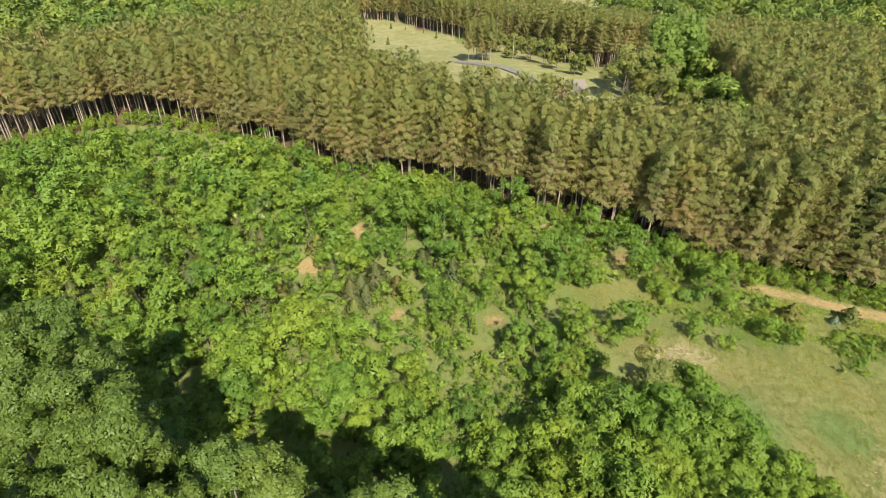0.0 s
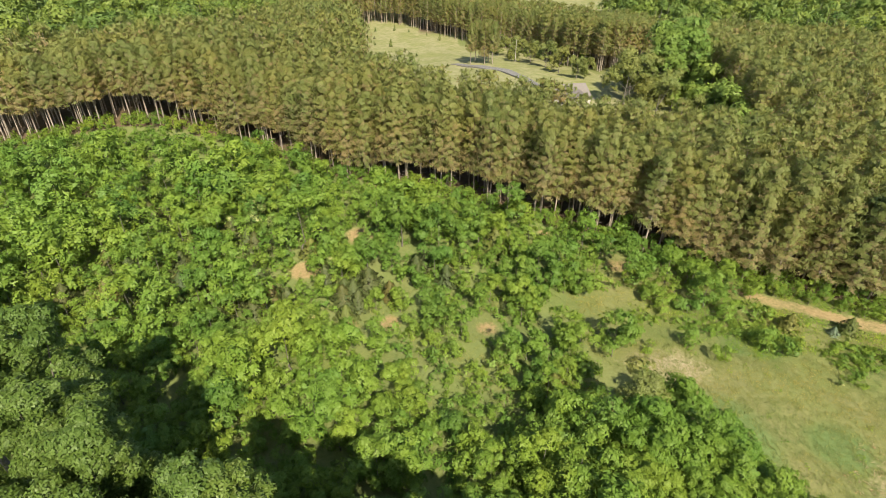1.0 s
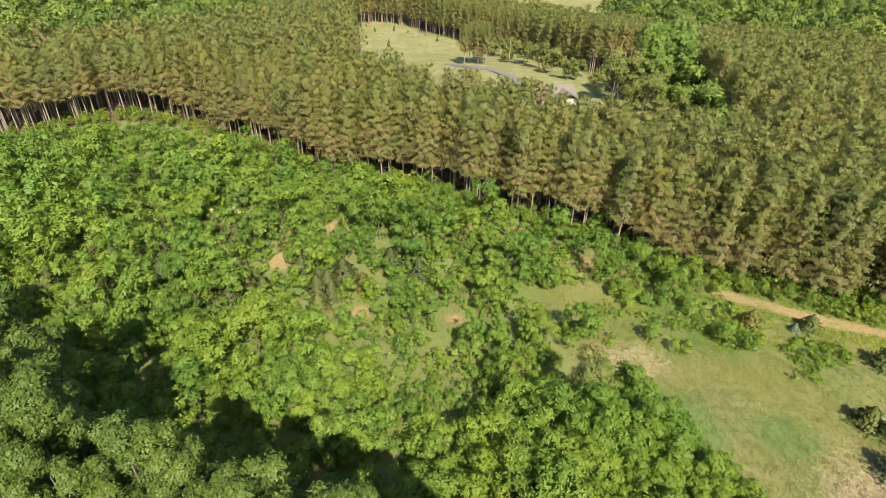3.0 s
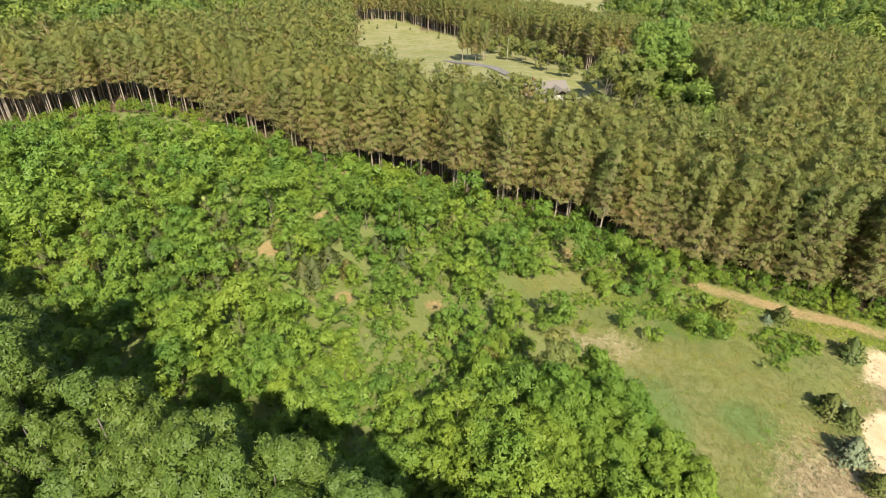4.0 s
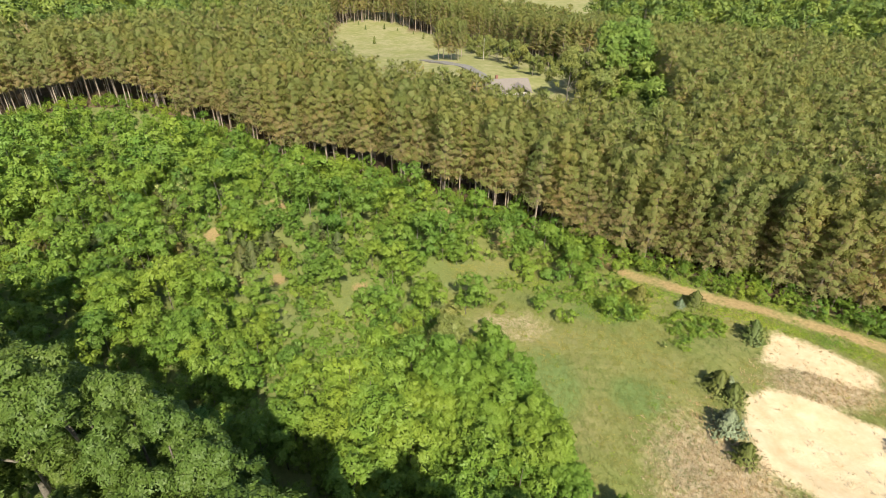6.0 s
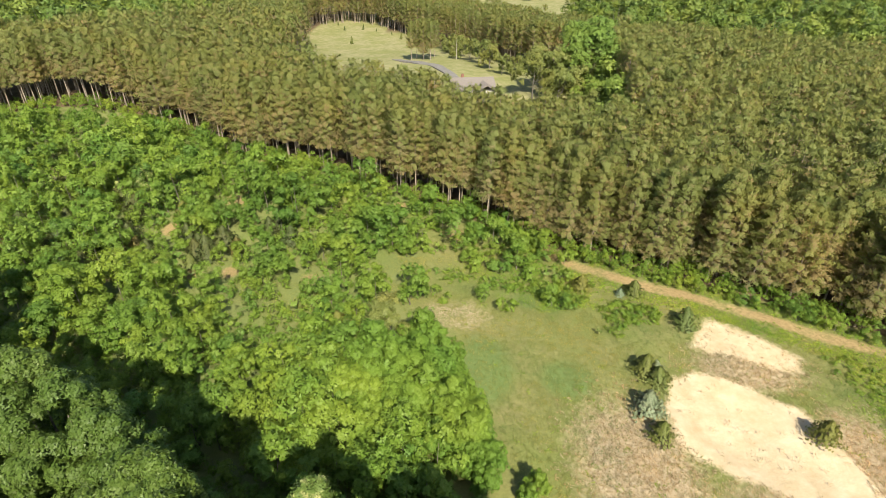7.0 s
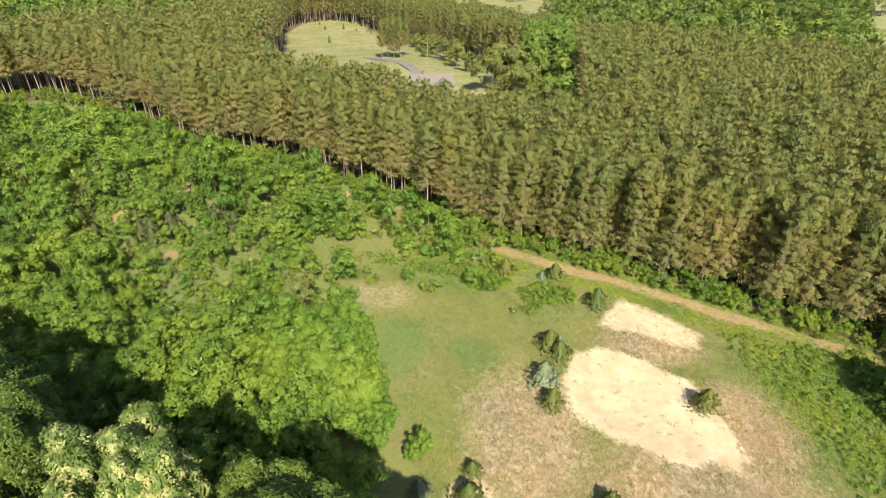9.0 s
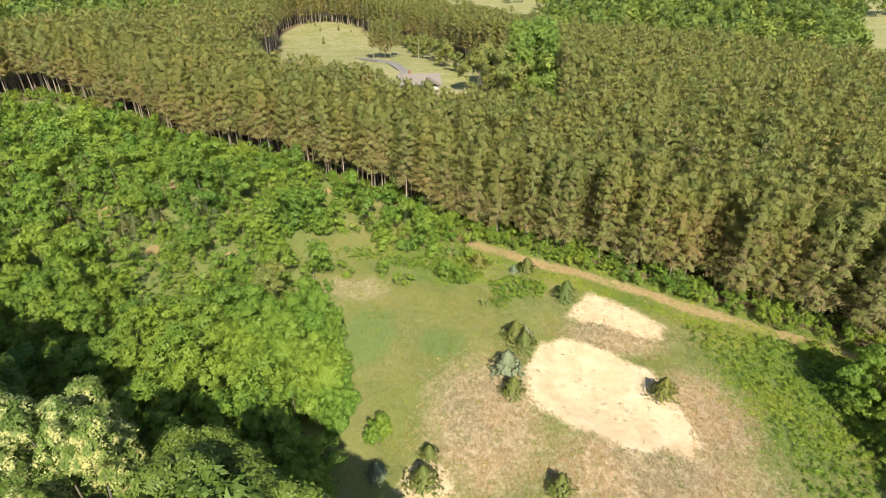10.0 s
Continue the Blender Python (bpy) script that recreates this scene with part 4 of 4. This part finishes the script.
part("door", box_mesh("door", (1.0, 0.1, 2.05), plain_material("door_paint", (0.3, 0.26, 0.22), (0.36, 0.31, 0.26), 3.0), (2.8, -6.13, 1.0), 0.01), house)
house.matrix_basis = pose(31, 142, float(height(31, 142)) + 0.05, 0, 0, 14)

# driveway, a strip that follows the lawn
DRIVE = [(3.1, 188.8), (9.9, 182.3), (18.8, 172.3), (24.2, 160.6), (26.4, 153.2)]
dv, df = [], []
steps = []
for (x0, y0), (x1, y1) in zip(DRIVE, DRIVE[1:]):
    for q in range(8):
        steps.append((x0 + (x1 - x0) * q / 8, y0 + (y1 - y0) * q / 8, math.atan2(y1 - y0, x1 - x0)))
for k, (x, y, a) in enumerate(steps):
    for w in (-1.9, 1.9):
        qx, qy = x - math.sin(a) * w, y + math.cos(a) * w
        for up in (0.22, -0.5):
            dv.append((qx, qy, float(height(qx, qy)) + up))
    if k:
        b0, b1 = 4 * (k - 1), 4 * k
        df += [(b0, b1, b1 + 2, b0 + 2), (b0 + 1, b1 + 1, b1, b0), (b0 + 2, b1 + 2, b1 + 3, b0 + 3)]
drive_me = bpy.data.meshes.new("driveway")
drive_me.from_pydata(dv, [], df)
drive_me.materials.append(asphalt)
tagged(new("driveway", drive_me), "grey asphalt driveway curving over the lawn to the house", "driveway", kind="structure")

pole_me = mesh_of("lawn_pole", *tube([(0, 0, -0.3), (0, 0, 3.5), (0, 0, 7.2)], [0.09, 0.075, 0.05], 8), siding)
pole = tagged(new("flag_pole", pole_me), "slim pale pole on the lawn beside the house", "pole")
pole.location = (24, 197, float(height(24, 197)))

lawn_pine = Kind("lawn_pine", "small dark conical pine on the lawn", "pine tree", "small pines on the lawn",
                 [[("trunk", mesh_of("trunk", *g[0], bark_pine), ""), ("crown", mesh_of("crown", *g[1], needle_young), "")]
                  for g in [bushy_pine(np.random.default_rng(770 + k), 4.4, 1.3, 150, 5, 0.5) for k in range(2)]])
for x, y, s in ((-23.3, 235.7, 1.1), (-3.8, 250.1, 0.9), (-34, 268.3, 0.7), (-25.5, 271.2, 0.9), (-18.6, 268.4, 0.5), (7.5, 237.6, 0.7), (-40.1, 280.3, 0.6), (17.5, 231.6, 0.6), (-9.9, 261.5, 0.5)):
    lawn_pine.place(x, y, 0.75 * s)

far_geo = [broad_shape(np.random.default_rng(800 + k), 17, 5.5, 2, 34, 1500, 0.66, lobe_size=0.27, limb_count=0) for k in range(6)]
fx, fy = scatter(-345, 345, 100, 520, 10.0, 2.4)
keep = np.zeros(len(fx), bool)
for poly in ([(-244.3, 100.8), (-171.1, 125.1), (-104.5, 146.8), (-75.6, 157.8), (-66.1, 205.5), (-69.8, 256.6), (-86.5, 352.1), (-144.9, 488.1), (-341.3, 479.2)],
             [(77.8, 222.7), (106, 227), (145.9, 199.8), (178.1, 184.1), (222, 280), (258, 358), (240, 420), (150, 420), (96, 345), (70.3, 280.7)],
             [(-60, 425), (60, 425), (140, 432), (250, 440), (330, 450), (330, 520), (-120, 520)], [(270, 382), (330, 372), (340, 395), (280, 400)]):
    keep |= inside(fx, fy, poly)
far = [(far_geo[int(rng.integers(6))], x, y, rng.uniform(0.9, 1.45), rng.uniform(0, 6.28), 0.9) for x, y in zip(fx[keep], fy[keep]) if -35 - 0.74 * y < x < 95 + 0.74 * y]
far += [(far_geo[int(rng.integers(6))], x + rng.normal(0, 3), 400 + rng.normal(0, 5), rng.uniform(0.4, 0.9), rng.uniform(0, 6.28), 0.9) for x in range(-10, 90, 9) if x % 4 > 1]
joined_wood("far_woods", "distant mixed broadleaf woods with rounded crowns", "wood", far, [bark_grey, leaf_tall_joint])


# ---- grass, weeds and herbs of the clearing ----
def strewn(name, label, category, area, count, mask, mats, tall, width, blades_each, spread, lean=0.45):
    """Tufts of blades strewn by a mask over the ground, as stuff."""
    x0, x1, y0, y1 = area
    x, y = rng.uniform(x0, x1, count), rng.uniform(y0, y1, count)
    k = rng.uniform(0, 1, count) < mask(x, y)
    x, y = x[k], y[k]
    t = rng.uniform(0, 1, len(x))
    x, y, t = np.repeat(x, blades_each), np.repeat(y, blades_each), np.repeat(t, blades_each)
    n = len(x)
    x, y = x + rng.normal(0, spread, n), y + rng.normal(0, spread, n)
    ax = unit(np.stack([rng.normal(0, lean, n), rng.normal(0, lean, n), np.ones(n)], 1))
    nm = unit(rng.normal(0, 0.5, (n, 3)) + np.array([0.1, -0.5, 0.8]))
    ln = tall * rng.uniform(0.5, 1.3, n)
    pos = np.stack([x, y, height(x, y)], 1) + ax * ln[:, None] * 0.42
    up = np.tile(np.array([[0.0, 0.0, 1.0]]), (n, 1))
    me = mesh_of(name, *blades(pos, nm, ax, ln, width * rng.uniform(0.6, 1.4, n), round_to=up, soft=0.6), mats, np.repeat(t, 3))
    return tagged(new(name, me), label, category, kind="stuff")


GRASS_VARY = [(0.0, (0.8, 0.9, 0.8)), (0.5, (1, 1, 1)), (1.0, (1.2, 1.1, 0.9))]
grass_mat = leaf_material("meadow_grass_blade", [(0.0, (0.175, 0.21, 0.055)), (0.5, (0.23, 0.255, 0.075)), (1.0, (0.31, 0.31, 0.115))], GRASS_VARY, True, 0.3, 0.7, patchy=1.8)
weed_mat = leaf_material("dry_weed_blade", [(0.0, (0.22, 0.15, 0.08)), (0.5, (0.40, 0.29, 0.165)), (1.0, (0.56, 0.46, 0.30))], GRASS_VARY, True, 0.2, 0.8)
herb_mat = leaf_material("herb_leaf", [(0.0, (0.13, 0.21, 0.025)), (0.5, (0.21, 0.31, 0.035)), (1.0, (0.33, 0.40, 0.07))], GRASS_VARY, True, 0.3)


def on_sand(x, y, grow=0.0):
    return (signed(x, y, SAND) > grow) | (signed(x, y, SAND_UPPER) > grow)


def dry_part(x, y):
    return np.maximum.reduce([ramp(1.2 - np.hypot((x - 52.9) / 9, (y - 28.4) / 13)), ramp(1.25 - np.hypot((x - 71) / 15, (y - 21.6) / 9)),
                              ramp(1.25 - np.hypot((x - 79.7) / 7, (y - 31.6) / 9)), ramp(1.2 - np.hypot((x - 70.4) / 10, (y - 45.3) / 5)), 0.35 * ramp(1.3 - np.hypot((x - 31) / 7, (y - 51.9) / 4))])


def grass_mask(x, y):
    return np.where(inside(x, y, CLEARING) & ~on_sand(x, y, 0.3) & (near_line(x, y, TRACK) > 1.2), 0.9 * (1 - 0.8 * dry_part(x, y)), np.where(inside(x, y, SLOPE) & (x > -20) & (y > 38) & (y < 80), np.where(x > 8, 0.7, 0.35), 0.0))


def weed_mask(x, y):
    return np.where(signed(x, y, SAND) > 0.6, 0.02, np.where(signed(x, y, SAND_UPPER) > 0.6, 0.12, dry_part(x, y)))


def herb_mask(x, y):
    m = np.maximum.reduce([ramp(1.3 - np.hypot((x - 90.5) / 9, (y - 36.6) / 13)), 0.8 * ramp(1.3 - np.abs(near_line(x, y, TRACK) - 3.0) / 1.6), 0.7 * ramp(1.2 - np.hypot((x - 47.6) / 8, (y - 58.9) / 4)),
                           0.5 * ramp(1.2 - np.hypot((x - 37.8) / 9, (y - 64.8) / 3)), 0.008 + 0 * x])
    return np.where(inside(x, y, CLEARING) & ~on_sand(x, y), m, 0.0)


strewn("meadow_grass", "tall uncut meadow grass, green to straw-coloured", "grass", (-20, 125, 8, 80), 62000, grass_mask, grass_mat, 0.32, 0.05, 7, 0.24)
strewn("dry_weeds", "dry brown weeds on sandy soil", "weeds", (38, 95, 8, 60), 30000, weed_mask, weed_mat, 0.4, 0.05, 6, 0.18, 0.7)
strewn("herbs", "yellow-green leafy herbs beside the track", "herbs", (20, 125, 8, 74), 42000, herb_mask, herb_mat, 0.32, 0.14, 8, 0.28, 0.9)
